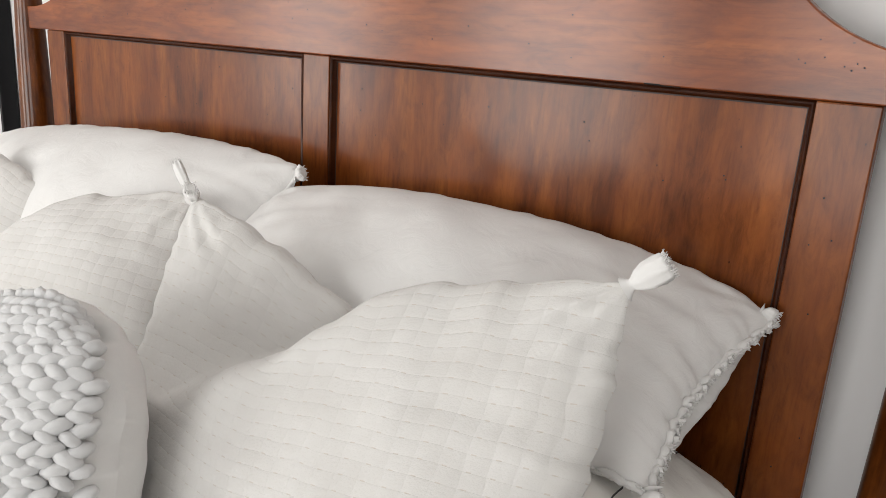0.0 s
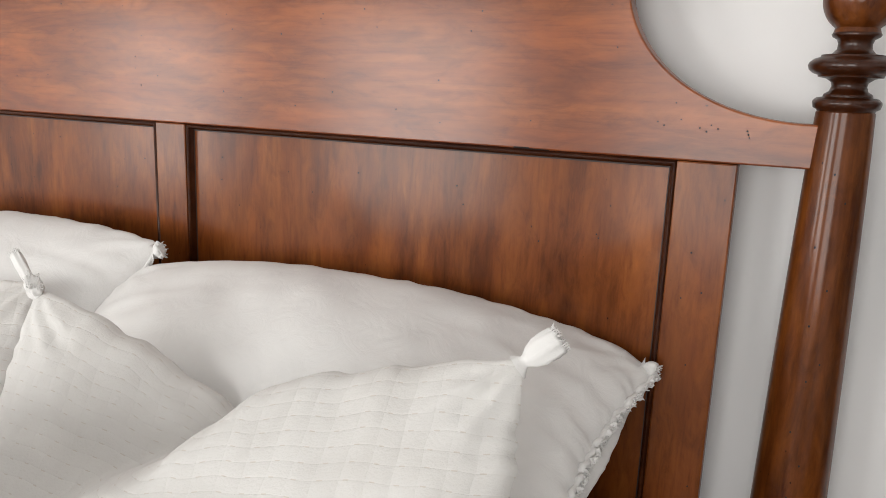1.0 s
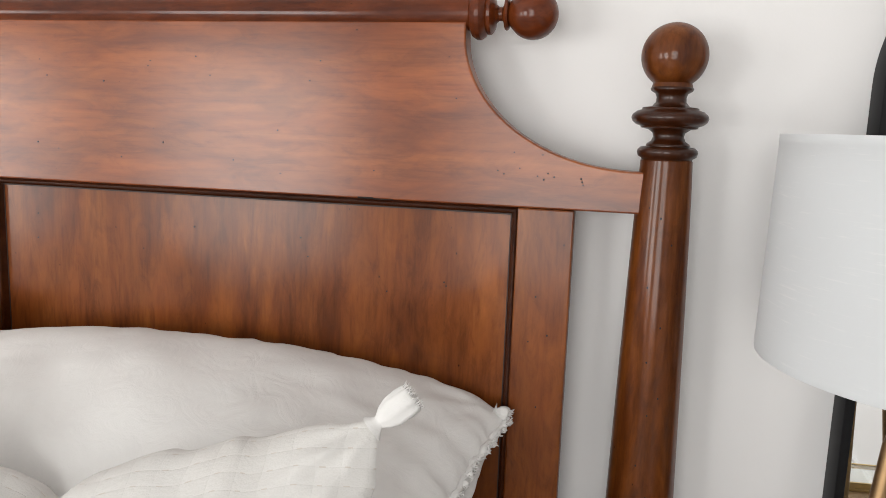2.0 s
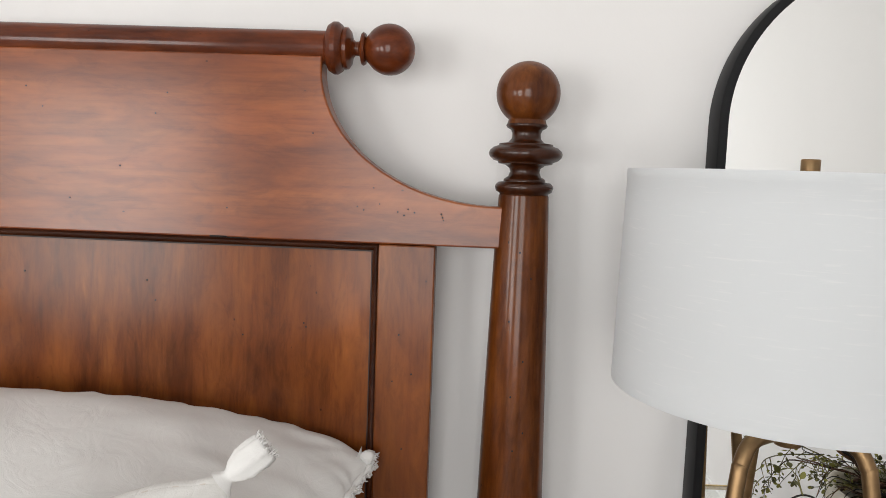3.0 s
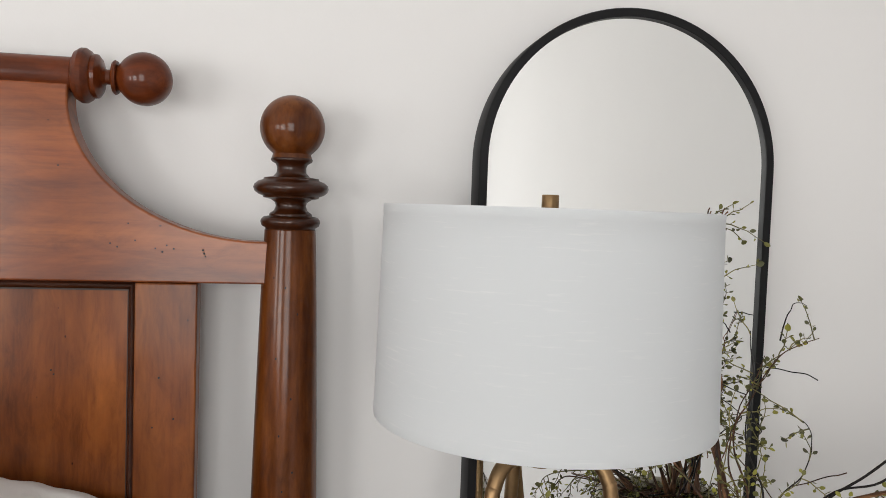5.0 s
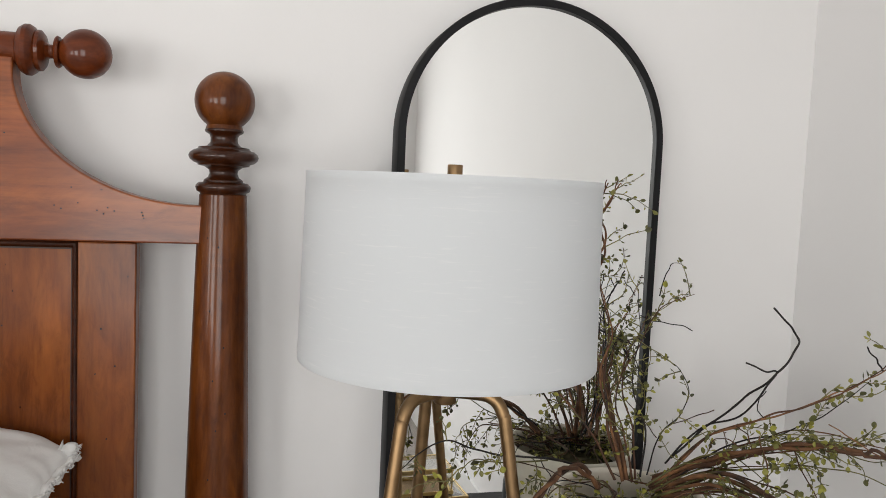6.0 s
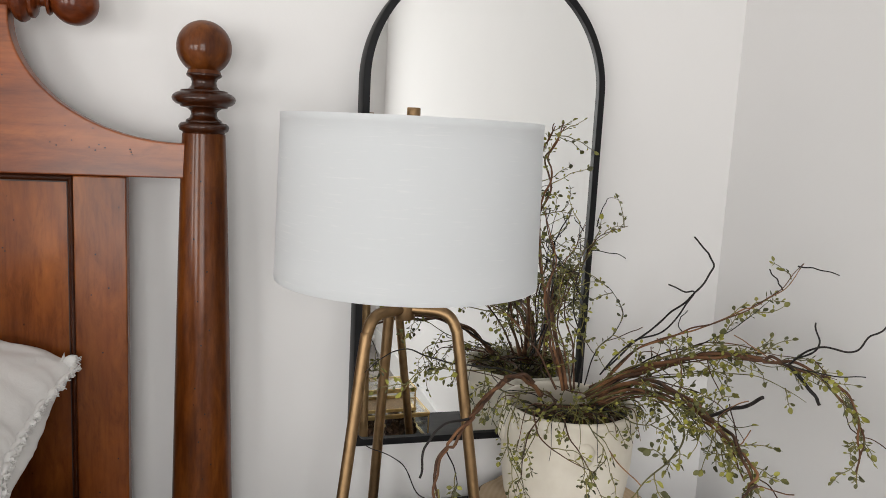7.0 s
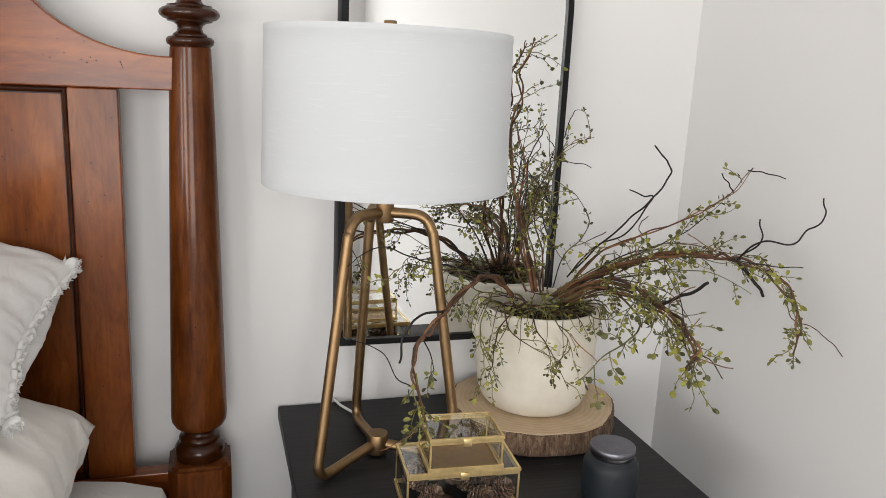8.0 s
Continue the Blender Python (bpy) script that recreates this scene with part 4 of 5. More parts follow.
def table_lamp(m):
    t = thing("table_lamp", m, "brass three-legged table lamp with a white linen drum shade", "lamp")
    z0, z1, r0, r1 = 0.452, 0.678, 0.1860, 0.1815
    bm = bmesh.new()
    prof = [(r0, z0), (r0 + 0.0003, z0 + 0.001), (r0 + 0.0003, z0 + 0.010), (r0, z0 + 0.0104)]
    prof += [(r0 + (r1 - r0) * k / 8, z0 + 0.0104 + (z1 - z0 - 0.0208) * k / 8) for k in range(1, 9)]
    prof += [(r1 + 0.0003, z1 - 0.010), (r1 + 0.0003, z1 - 0.001), (r1, z1), (r1 - 0.0022, z1), (r0 - 0.0022, z0), (r0, z0)]
    part("shade", lathe(bm, prof, 128), SHADE, t, "white linen drum shade", sharp=50)
    bm = bmesh.new()
    for k in range(3):
        a = radians(40 + 120 * k)
        box(bm, 0.006, r1 - 0.002, -0.0016, 0.0016, z1 - 0.006, z1 - 0.003, m=pose(0, 0, 0, 0, 0, math.degrees(a)))
    lathe(bm, [(0, z1 - 0.0075), (0.011, z1 - 0.0075), (0.011, z1 - 0.002), (0, z1 - 0.002)], 24)
    part("spider", bm, BRONZE, t)
    part("finial", lathe(bmesh.new(), [(0, z1 - 0.0015), (0.0092, z1 - 0.0015), (0.0095, z1 - 0.0005), (0.0095, z1 + 0.0145), (0.0088, z1 + 0.0155), (0, z1 + 0.0155)], 28), BRONZE, t, "small brass finial", sharp=40)
    part("stem", lathe(bmesh.new(), [(0, 0.44), (0.006, 0.44), (0.006, z1 - 0.0075), (0, z1 - 0.0075)], 16), BRONZE, t)
    part("neck_hub", lathe(bmesh.new(), [(0, 0.393), (0.0135, 0.393), (0.0145, 0.3945), (0.0145, 0.4245), (0.0165, 0.426), (0.0165, 0.440), (0, 0.440)], 32), BRONZE, t, sharp=40)
    part("foot_hub", lathe(bmesh.new(), [(0, 0.004), (0.0165, 0.004), (0.0175, 0.0055), (0.0178, 0.036), (0.0168, 0.038), (0, 0.038)], 32), BRONZE, t, sharp=40)
    for a, rho in ((215, 0.131), (95, 0.131), (335, 0.131)):
        ca, sa = math.cos(radians(a)), math.sin(radians(a))
        prof = [(0.008, 0.4085), (0.040, 0.4085), (0.056, 0.4065), (0.0675, 0.399), (0.0755, 0.384), (0.080, 0.365), (0.104, 0.21), (0.1265, 0.065), (rho - 0.001, 0.042), (rho, 0.026), (rho * 0.955, 0.0135), (rho * 0.84, 0.0092), (rho * 0.5, 0.0135), (0.010, 0.0205)]
        tube_part("leg", spline([(r * ca, r * sa, z) for r, z in prof], 5), 0.0083, BRONZE, t, sides=16)
    cord = [(-0.004, 0.118, 0.010), (-0.012, 0.150, 0.0055), (-0.030, 0.190, 0.0045), (-0.040, 0.222, 0.003), (-0.042, 0.2325, -0.03), (-0.042, 0.2325, -0.3)]
    tube_part("cord", spline(cord, 6), 0.0026, CORD, t, "white flex", sides=8)
    return t


table_lamp(pose(0.395, -0.132, NS_TOP) @ Matrix.Scale(1.016, 4))

# log slice
SL = Vector((0.708, -0.059, NS_TOP))
slice_ob = thing("log_slice", Matrix.Translation(SL) @ Matrix.Scale(1.03, 4), "round slice of log with bark edge on the nightstand", "log slice")


def slice_r(a, z):
    return 0.151 * (1 + 0.020 * math.sin(2 * a + 0.7) + 0.014 * math.sin(5 * a + 1.1)) + 0.004 * noise.noise((math.cos(a) * 5, math.sin(a) * 5, z * 12)) + 0.0012 * noise.noise((math.cos(a) * 34, math.sin(a) * 34, z * 60))


N = 200
verts = [(slice_r(2 * math.pi * i / N, k * 0.01) * s * math.cos(2 * math.pi * i / N), slice_r(2 * math.pi * i / N, k * 0.01) * s * math.sin(2 * math.pi * i / N), z)
         for k, (s, z) in enumerate(((0.97, 0.001), (1.0, 0.005), (1.004, 0.013), (1.0, 0.022), (1.003, 0.031), (0.995, 0.0385), (0.972, 0.0405))) for i in range(N)]
faces = [(k * N + i, k * N + (i + 1) % N, (k + 1) * N + (i + 1) % N, (k + 1) * N + i) for k in range(6) for i in range(N)] + [tuple(reversed(range(N)))]
raw_part("bark", verts, faces, BARK, slice_ob, "rough brown bark", sharp=70)
top = [(slice_r(2 * math.pi * i / N, 0.06) * s * math.cos(2 * math.pi * i / N), slice_r(2 * math.pi * i / N, 0.06) * s * math.sin(2 * math.pi * i / N), z) for s, z in ((0.974, 0.0395), (0.968, 0.0415), (0.5, 0.0415)) for i in range(N)] + [(0, 0, 0.0415)]
faces = [(k * N + i, k * N + (i + 1) % N, (k + 1) * N + (i + 1) % N, (k + 1) * N + i) for k in range(2) for i in range(N)] + [(2 * N + i, 2 * N + (i + 1) % N, 3 * N) for i in range(N)]
raw_part("sanded_face", top, faces, SLICE, slice_ob, "pale sanded wood face with rings", sharp=40)

# planter
POT = Vector((0.703, -0.062, NS_TOP + 0.0430))
pot = thing("planter", Matrix.Translation(POT) @ Matrix.Scale(1.03, 4), "cream matte stoneware pot standing on the log slice", "plant pot")
prof = [(0, 0.0), (0.074, 0.0), (0.082, 0.003), (0.091, 0.013), (0.0985, 0.032), (0.1035, 0.062), (0.1065, 0.098), (0.108, 0.135), (0.109, 0.165), (0.1095, 0.178), (0.108, 0.184), (0.104, 0.186), (0.099, 0.184), (0.097, 0.178), (0.096, 0.15), (0.094, 0.12), (0, 0.118)]
bm = lathe(bmesh.new(), prof, 72)
for v in bm.verts:
    k = 1 + 0.008 * noise.noise((v.co.x * 14, v.co.y * 14, v.co.z * 14))
    v.co.x, v.co.y = v.co.x * k, v.co.y * k
part("body", bm, CERAMIC, pot, sharp=60)
for a in (-100, 80, -10, 170):
    ca, sa = math.cos(radians(a)), math.sin(radians(a))
    bm = bmesh.new()
    bmesh.ops.create_uvsphere(bm, u_segments=16, v_segments=10, radius=1.0)
    for v in bm.verts:
        v.co = Vector((ca * (0.106 + v.co.x * 0.010) - sa * v.co.y * 0.016, sa * (0.106 + v.co.x * 0.010) + ca * v.co.y * 0.016, 0.138 + v.co.z * 0.020))
    part("lug", bm, CERAMIC, pot, "small moulded lug")
bm = lathe(bmesh.new(), [(0, 0.158), (0.05, 0.155), (0.080, 0.149), (0.094, 0.142)], 40)
for v in bm.verts:
    v.co.z += 0.010 * noise.noise(v.co * 40)
part("moss", bm, varied("dark_moss", [(0.3, (0.030, 0.022, 0.013)), (0.5, (0.065, 0.054, 0.024)), (0.7, (0.12, 0.10, 0.042))], 0.95, 80.0, 200.0), pot, "dark filling of twigs and moss")

# ---- artificial vine in the planter ----
vine = thing("vine_arrangement", Matrix.Translation(POT), "artificial curly vine with small olive leaves spilling from the pot", "plant")


def leaf_into(verts, faces, p, way, size, r):
    """A small folded, pointed oval leaf."""
    way = way.normalized()
    side = way.cross(Vector((r.uniform(-1, 1), r.uniform(-1, 1), r.uniform(-1, 1)))).normalized()
    nn = way.cross(side)
    b = len(verts)
    w = size * r.uniform(0.28, 0.40)
    for t, k, h in ((0.0, 0.16, 0.0), (0.26, 0.92, 0.10), (0.55, 1.05, 0.10), (0.84, 0.66, 0.02)):
        c = p + way * (size * t)
        verts += [c - side * (w * k) + nn * (size * h), c - nn * (size * 0.06 * k), c + side * (w * k) + nn * (size * h)]
    verts.append(p + way * size)
    for i in range(3):
        a = b + 3 * i
        faces += [(a, a + 1, a + 4, a + 3), (a + 1, a + 2, a + 5, a + 4)]
    a = b + 9
    faces += [(a, a + 1, a + 3), (a + 1, a + 2, a + 3)]


def wiggle(pts, amount, r, freq=30.0):
    o = r.uniform(0, 50)
    n = len(pts)
    return [p + amount * min(1, 4 * i / n) * Vector((noise.noise((o, i * 0.2, 1)), noise.noise((o, i * 0.2, 5)), noise.noise((o, i * 0.2, 9)))) for i, p in enumerate(pts)]


def bough(points, thick, material, strands=1, leaves=0, seed=1, tip=0.3, twig=0.05, first=0.15, size=0.0105, droop=0.3):
    """One vine: twisted strands along the points, with side twigs that carry leaves."""
    r = random.Random(seed)
    pts = spline([Vector(p) - POT for p in points], 8)
    n = len(pts)
    thick *= 1.22 if material is TWIG else 1.05
    verts, faces = [], []
    for s in range(strands):
        ph = 2 * math.pi * s / strands
        strand = []
        for i, p in enumerate(pts):
            d = (pts[min(i + 1, n - 1)] - pts[max(0, i - 1)]).normalized()
            a = d.orthogonal().normalized()
            b = d.cross(a)
            k = thick * (0.85 if strands > 1 else 0.0) * (1 + 0.5 * noise.noise((i * 0.3, s, seed)))
            an = ph + i * 0.32
            strand.append(p + a * (k * math.cos(an)) + b * (k * math.sin(an)))
        strand = wiggle(strand, thick * 1.1 + 0.0018, r)
        tube_data(strand, [thick * (1 - (1 - tip) * i / (n - 1)) * (1 + 0.18 * noise.noise((i * 0.9, s * 3, seed))) for i in range(n)], 7, verts, faces)
    branch = raw_part("branch", verts, faces, material, vine)
    if not leaves:
        return branch
    tv, tf, lv, lf, wv, wf = [], [], [], [], [], []
    leaves = max(2, round(leaves * 0.46))
    for k in range(leaves):
        t = first + (1 - first) * (k + r.random()) / leaves
        i = min(n - 2, int(t * (n - 1)))
        d = (pts[i + 1] - pts[i]).normalized()
        p = pts[i]
        way = (d * r.uniform(0.5, 1.2) + Vector((r.uniform(-1, 1), r.uniform(-1, 1), r.uniform(-1, 0.8))) * 0.75).normalized()
        ln = twig * r.uniform(0.5, 1.7)
        stem = [p]
        for q in range(5):
            way = (way + Vector((r.uniform(-1, 1), r.uniform(-1, 1), r.uniform(-1, 1))) * 0.35 + Vector((0, 0, -droop * 0.35))).normalized()
            stem.append(stem[-1] + way * (ln / 5))
        fine = spline(stem, 3)
        tube_data(fine, [0.00095 - 0.0005 * q / len(fine) for q in range(len(fine))], 5, tv, tf)
        for q in range(2, len(fine)):
            if q % 3 == 0 and r.random() < 0.75:
                dd = (fine[q] - fine[q - 1]).normalized()
                across = dd.cross(Vector((r.uniform(-1, 1), r.uniform(-1, 1), r.uniform(-1, 1)))).normalized()
                for flip in (1, -1):
                    if r.random() < 0.85:
                        lw = (dd * 0.7 + across * flip + Vector((r.uniform(-1, 1), r.uniform(-1, 1), r.uniform(-1, 1))) * 0.3).normalized()
                        s = fine[q] + lw * 0.0035
                        tube_data([fine[q], s], [0.0005, 0.0004], 4, tv, tf)
                        leaf_into(lv, lf, s, lw, size * r.uniform(0.50, 0.95), r)
        leaf_into(lv, lf, fine[-1], way, size * r.uniform(0.8, 1.2), r)
    for k in range(leaves // 5):
        i = r.randrange(n // 4, n)
        way = Vector((r.uniform(-1, 1), r.uniform(-1, 1), r.uniform(-0.6, 1))).normalized()
        curl = [pts[i]]
        turn = Vector((r.uniform(-1, 1), r.uniform(-1, 1), r.uniform(-1, 1))) * 0.55
        for q in range(7):
            way = (way + turn + Vector((r.uniform(-1, 1), r.uniform(-1, 1), r.uniform(-1, 1))) * 0.3).normalized()
            curl.append(curl[-1] + way * r.uniform(0.008, 0.016))
        tube_data(spline(curl, 4), 0.0008, 5, wv, wf)
    if wv:
        raw_part("tendril", wv, wf, TWIG if seed % 2 else WIRE, branch, "thin dark curling tendril", kind="stuff")
    raw_part("twig_spray", tv, tf, STEM, branch, "fine green twigs", kind="stuff")
    raw_part("foliage", lv, lf, LEAF, branch, "small olive-green leaves", kind="stuff")
    return branch


# to the side wall
bough([(0.747, -0.049, 0.966), (0.776, -0.109, 1.007), (0.811, -0.179, 1.050), (0.852, -0.243, 1.082), (0.886, -0.300, 1.089), (0.921, -0.323, 1.087), (0.952, -0.353, 1.072), (0.972, -0.382, 1.041), (0.976, -0.403, 1.003), (0.962, -0.413, 0.961)], 0.0030, TWIG, 2, 58, 1, twig=0.042, droop=0.15)
bough([(0.735, -0.059, 0.961), (0.781, -0.119, 1.016), (0.817, -0.168, 1.047), (0.858, -0.231, 1.077), (0.895, -0.294, 1.095)], 0.0024, TWIG, 2, 48, 41, first=0.2, droop=0.1)
bough([(0.913, -0.320, 1.087), (0.895, -0.387, 1.132), (0.916, -0.424, 1.136), (0.938, -0.434, 1.160), (0.956, -0.439, 1.179), (0.946, -0.439, 1.205)], 0.0014, WIRE, 1, 0, 2, 0.7)
bough([(0.915, -0.318, 1.087), (0.933, -0.333, 1.063), (0.955, -0.343, 1.034)], 0.0029, WIRE, 1, 0, 3, 0.8)
bough([(0.908, -0.313, 1.088), (0.886, -0.414, 1.103), (0.946, -0.424, 1.101)], 0.0011, WIRE, 1, 0, 4, 0.6)
bough([(0.908, -0.336, 1.100), (0.888, -0.399, 1.134), (0.894, -0.382, 1.164)], 0.0013, WIRE, 1, 0, 5, 0.8)
bough([(0.753, -0.080, 0.988), (0.781, -0.131, 1.058), (0.812, -0.184, 1.096), (0.852, -0.219, 1.122), (0.892, -0.248, 1.153), (0.917, -0.278, 1.182), (0.946, -0.289, 1.228)], 0.0015, TWIG, 2, 15, 6, twig=0.035)
bough([(0.760, -0.090, 0.984), (0.802, -0.149, 1.051), (0.846, -0.209, 1.087), (0.883, -0.243, 1.127), (0.912, -0.273, 1.172)], 0.0014, WIRE, 1, 9, 16, twig=0.035, first=0.5)
bough([(0.925, -0.278, 1.186), (0.912, -0.278, 1.202), (0.898, -0.278, 1.218)], 0.0011, WIRE, 1, 0, 7, 0.8)
bough([(0.937, -0.289, 1.224), (0.963, -0.294, 1.220), (1.004, -0.298, 1.212)], 0.0011, WIRE, 1, 0, 8, 0.7)
bough([(0.756, -0.080, 1.010), (0.784, -0.122, 1.070), (0.807, -0.161, 1.117), (0.821, -0.207, 1.164), (0.845, -0.219, 1.205), (0.849, -0.199, 1.228), (0.841, -0.169, 1.249)], 0.0016, WIRE, 1, 0, 9, 0.8)
bough([(0.750, -0.075, 1.000), (0.778, -0.110, 1.059), (0.809, -0.172, 1.106), (0.824, -0.208, 1.166), (0.811, -0.203, 1.168), (0.795, -0.186, 1.178)], 0.0014, WIRE, 1, 0, 10, 0.8)
# towards the room and down
bough([(0.745, -0.090, 0.968), (0.763, -0.183, 1.022), (0.761, -0.295, 1.039), (0.757, -0.368, 1.035), (0.743, -0.438, 1.031), (0.731, -0.498, 1.013), (0.692, -0.527, 1.005)], 0.0032, TWIG, 2, 50, 11, twig=0.042, droop=0.15)
bough([(0.735, -0.099, 0.963), (0.753, -0.197, 1.013), (0.761, -0.309, 1.026), (0.776, -0.378, 1.009), (0.764, -0.438, 0.980)], 0.0022, TWIG, 2, 34, 31, twig=0.04, droop=0.1)
bough([(0.755, -0.368, 1.036), (0.758, -0.415, 1.065), (0.761, -0.460, 1.094)], 0.0024, WIRE, 1, 0, 12, 0.9)
bough([(0.772, -0.218, 1.010), (0.769, -0.298, 0.989), (0.701, -0.377, 0.987), (0.630, -0.437, 0.992), (0.579, -0.466, 0.968)], 0.0018, STEM, 1, 12, 13, twig=0.03, size=0.0125, first=0.35)
for k, pts in enumerate(([(0.669, -0.099, 0.959), (0.642, -0.199, 0.946), (0.654, -0.238, 0.916), (0.676, -0.258, 0.864)], [(0.698, -0.109, 0.956), (0.679, -0.199, 0.953), (0.683, -0.238, 0.934), (0.686, -0.258, 0.902)],
                         [(0.613, -0.119, 0.963), (0.594, -0.199, 0.948), (0.617, -0.238, 0.933), (0.651, -0.268, 0.919)], [(0.594, -0.109, 0.987), (0.551, -0.179, 0.957), (0.543, -0.218, 0.919), (0.571, -0.238, 0.868)],
                         [(0.643, -0.109, 0.959), (0.578, -0.189, 0.945), (0.559, -0.218, 0.903), (0.549, -0.228, 0.881)], [(0.747, -0.109, 0.960), (0.758, -0.199, 0.959), (0.769, -0.238, 0.982), (0.795, -0.258, 1.017)])):
    bough(pts, 0.0012, STEM if k % 2 else TWIG, 1, 8, 50 + k, twig=0.036, first=0.25, size=0.0095, droop=0.7)
# green strands that run along the two main boughs
r = random.Random(31)
for k in range(16):
    side_bough = k % 2 == 0
    way = [(0.728, -0.075, 0.958), (0.776, -0.112, 1.004), (0.811, -0.180, 1.044), (0.852, -0.240, 1.072), (0.893, -0.300, 1.080), (0.930, -0.335, 1.070)] if side_bough else \
          [(0.735, -0.095, 0.958), (0.762, -0.183, 1.014), (0.762, -0.290, 1.030), (0.757, -0.365, 1.024), (0.744, -0.430, 1.008)]
    n = r.randint(4, len(way))
    o = Vector((r.uniform(-1, 1), r.uniform(-1, 1), r.uniform(-0.9, 0.9))) * 0.022
    bough([Vector(p) + o * (0.4 + 0.25 * i) + Vector((r.uniform(-1, 1), r.uniform(-1, 1), r.uniform(-1, 1))) * 0.006 for i, p in enumerate(way[:n])],
          r.uniform(0.0009, 0.0015), STEM if k % 3 else TWIG, 1, 4, 200 + k, twig=0.030, first=0.45, size=0.0105, droop=0.2)
# over the lamp's foot
bough([(0.648, -0.070, 0.967), (0.606, -0.099, 1.007), (0.561, -0.139, 1.020), (0.513, -0.189, 1.012), (0.467, -0.238, 0.999), (0.427, -0.268, 0.972), (0.411, -0.277, 0.935), (0.421, -0.283, 0.887), (0.431, -0.288, 0.842)], 0.0030, TWIG, 2, 5, 14, 0.35, first=0.7)
bough([(0.416, -0.281, 0.920), (0.423, -0.284, 0.880), (0.429, -0.290, 0.851), (0.411, -0.298, 0.834)], 0.0012, STEM, 1, 12, 15, twig=0.03, size=0.0125)
bough([(0.467, -0.238, 0.999), (0.426, -0.258, 1.000), (0.401, -0.268, 0.978), (0.392, -0.268, 0.933)], 0.0018, WIRE, 1, 0, 17, 0.9)
bough([(0.430, -0.258, 0.966), (0.453, -0.248, 0.915), (0.444, -0.248, 0.878)], 0.0011, WIRE, 1, 2, 18, twig=0.03)
bough([(0.424, -0.258, 0.884), (0.400, -0.228, 0.893), (0.381, -0.199, 0.926), (0.340, -0.158, 0.935)], 0.0010, WIRE, 1, 0, 19, 0.7)
bough([(0.639, -0.059, 0.986), (0.575, -0.099, 1.020), (0.497, -0.149, 1.046), (0.430, -0.189, 1.071), (0.378, -0.218, 1.095), (0.339, -0.248, 1.092), (0.315, -0.261, 1.075)], 0.0017, WIRE, 1, 8, 20, twig=0.035)
bough([(0.546, -0.119, 1.029), (0.476, -0.158, 1.043), (0.419, -0.199, 1.063), (0.384, -0.218, 1.044)], 0.0012, STEM, 1, 10, 21, twig=0.035)
bough([(0.612, -0.090, 0.977), (0.562, -0.129, 0.996), (0.522, -0.158, 1.015), (0.501, -0.189, 0.989)], 0.0012, STEM, 1, 10, 22, twig=0.04)
# upright bundle before the mirror
for k, (pts, th, m, st, lv) in enumerate((
        ([(0.704, -0.049, 0.967), (0.697, -0.020, 1.026), (0.685, 0.000, 1.092), (0.670, 0.020, 1.169), (0.664, 0.029, 1.256), (0.681, 0.026, 1.312), (0.671, 0.032, 1.352), (0.690, 0.034, 1.388), (0.703, 0.030, 1.412)], 0.0026, TWIG, 2, 20),
        ([(0.717, -0.049, 0.967), (0.717, -0.030, 1.040), (0.706, -0.010, 1.109), (0.727, -0.018, 1.166), (0.721, -0.082, 1.231), (0.781, -0.072, 1.253)], 0.0014, TWIG, 1, 16),
        ([(0.725, -0.049, 0.971), (0.727, -0.049, 1.043), (0.716, -0.020, 1.110), (0.727, -0.018, 1.185), (0.728, 0.000, 1.253)], 0.0016, WIRE, 1, 14),
        ([(0.736, -0.049, 0.973), (0.752, -0.049, 1.033), (0.786, -0.049, 1.065), (0.803, -0.039, 1.100), (0.721, -0.141, 1.159), (0.723, -0.069, 1.167)], 0.0012, WIRE, 1, 9),
        ([(0.697, -0.049, 0.967), (0.671, -0.049, 1.047), (0.663, -0.030, 1.120), (0.685, 0.000, 1.193), (0.667, 0.020, 1.268)], 0.0022, TWIG, 2, 14),
        ([(0.707, -0.059, 0.970), (0.691, -0.059, 1.032), (0.679, -0.049, 1.087), (0.699, -0.030, 1.147), (0.726, -0.039, 1.224)], 0.0015, TWIG, 1, 14),
        ([(0.714, -0.039, 0.970), (0.726, -0.020, 1.031), (0.725, -0.036, 1.090), (0.725, -0.035, 1.142)], 0.0013, WIRE, 1, 12),
        ([(0.684, -0.049, 0.968), (0.649, -0.039, 1.033), (0.606, -0.030, 1.084), (0.563, -0.020, 1.114)], 0.0018, TWIG, 1, 12),
        ([(0.719, -0.082, 1.251), (0.726, -0.082, 1.283), (0.737, -0.082, 1.298), (0.753, -0.082, 1.296)], 0.0010, WIRE, 1, 0))):
    bough(pts, th, m, st, round(lv * 1.15), 70 + k, twig=0.042, first=0.12, size=0.0095, droop=0.0)
# tangle over the rim
r = random.Random(77)
for k in range(32):
    a = 2 * math.pi * (k + r.random()) / 32
    c, s = math.cos(a), math.sin(a)
    if s > 0.3:
        continue
    x0, y0, z0 = POT
    bough([(x0 + 0.03 * c, y0 + 0.03 * s, z0 + 0.168), (x0 + 0.07 * c + r.uniform(-.02, .02), y0 + 0.07 * s, z0 + 0.196), (x0 + 0.112 * c, y0 + 0.112 * s, z0 + 0.20), (x0 + 0.128 * c, y0 + 0.128 * s, z0 + r.uniform(0.13, 0.19))],
          0.0013, (TWIG, STEM, WIRE)[k % 3], 1, 4, 100 + k, twig=0.032, first=0.0, size=0.0085, droop=0.4)

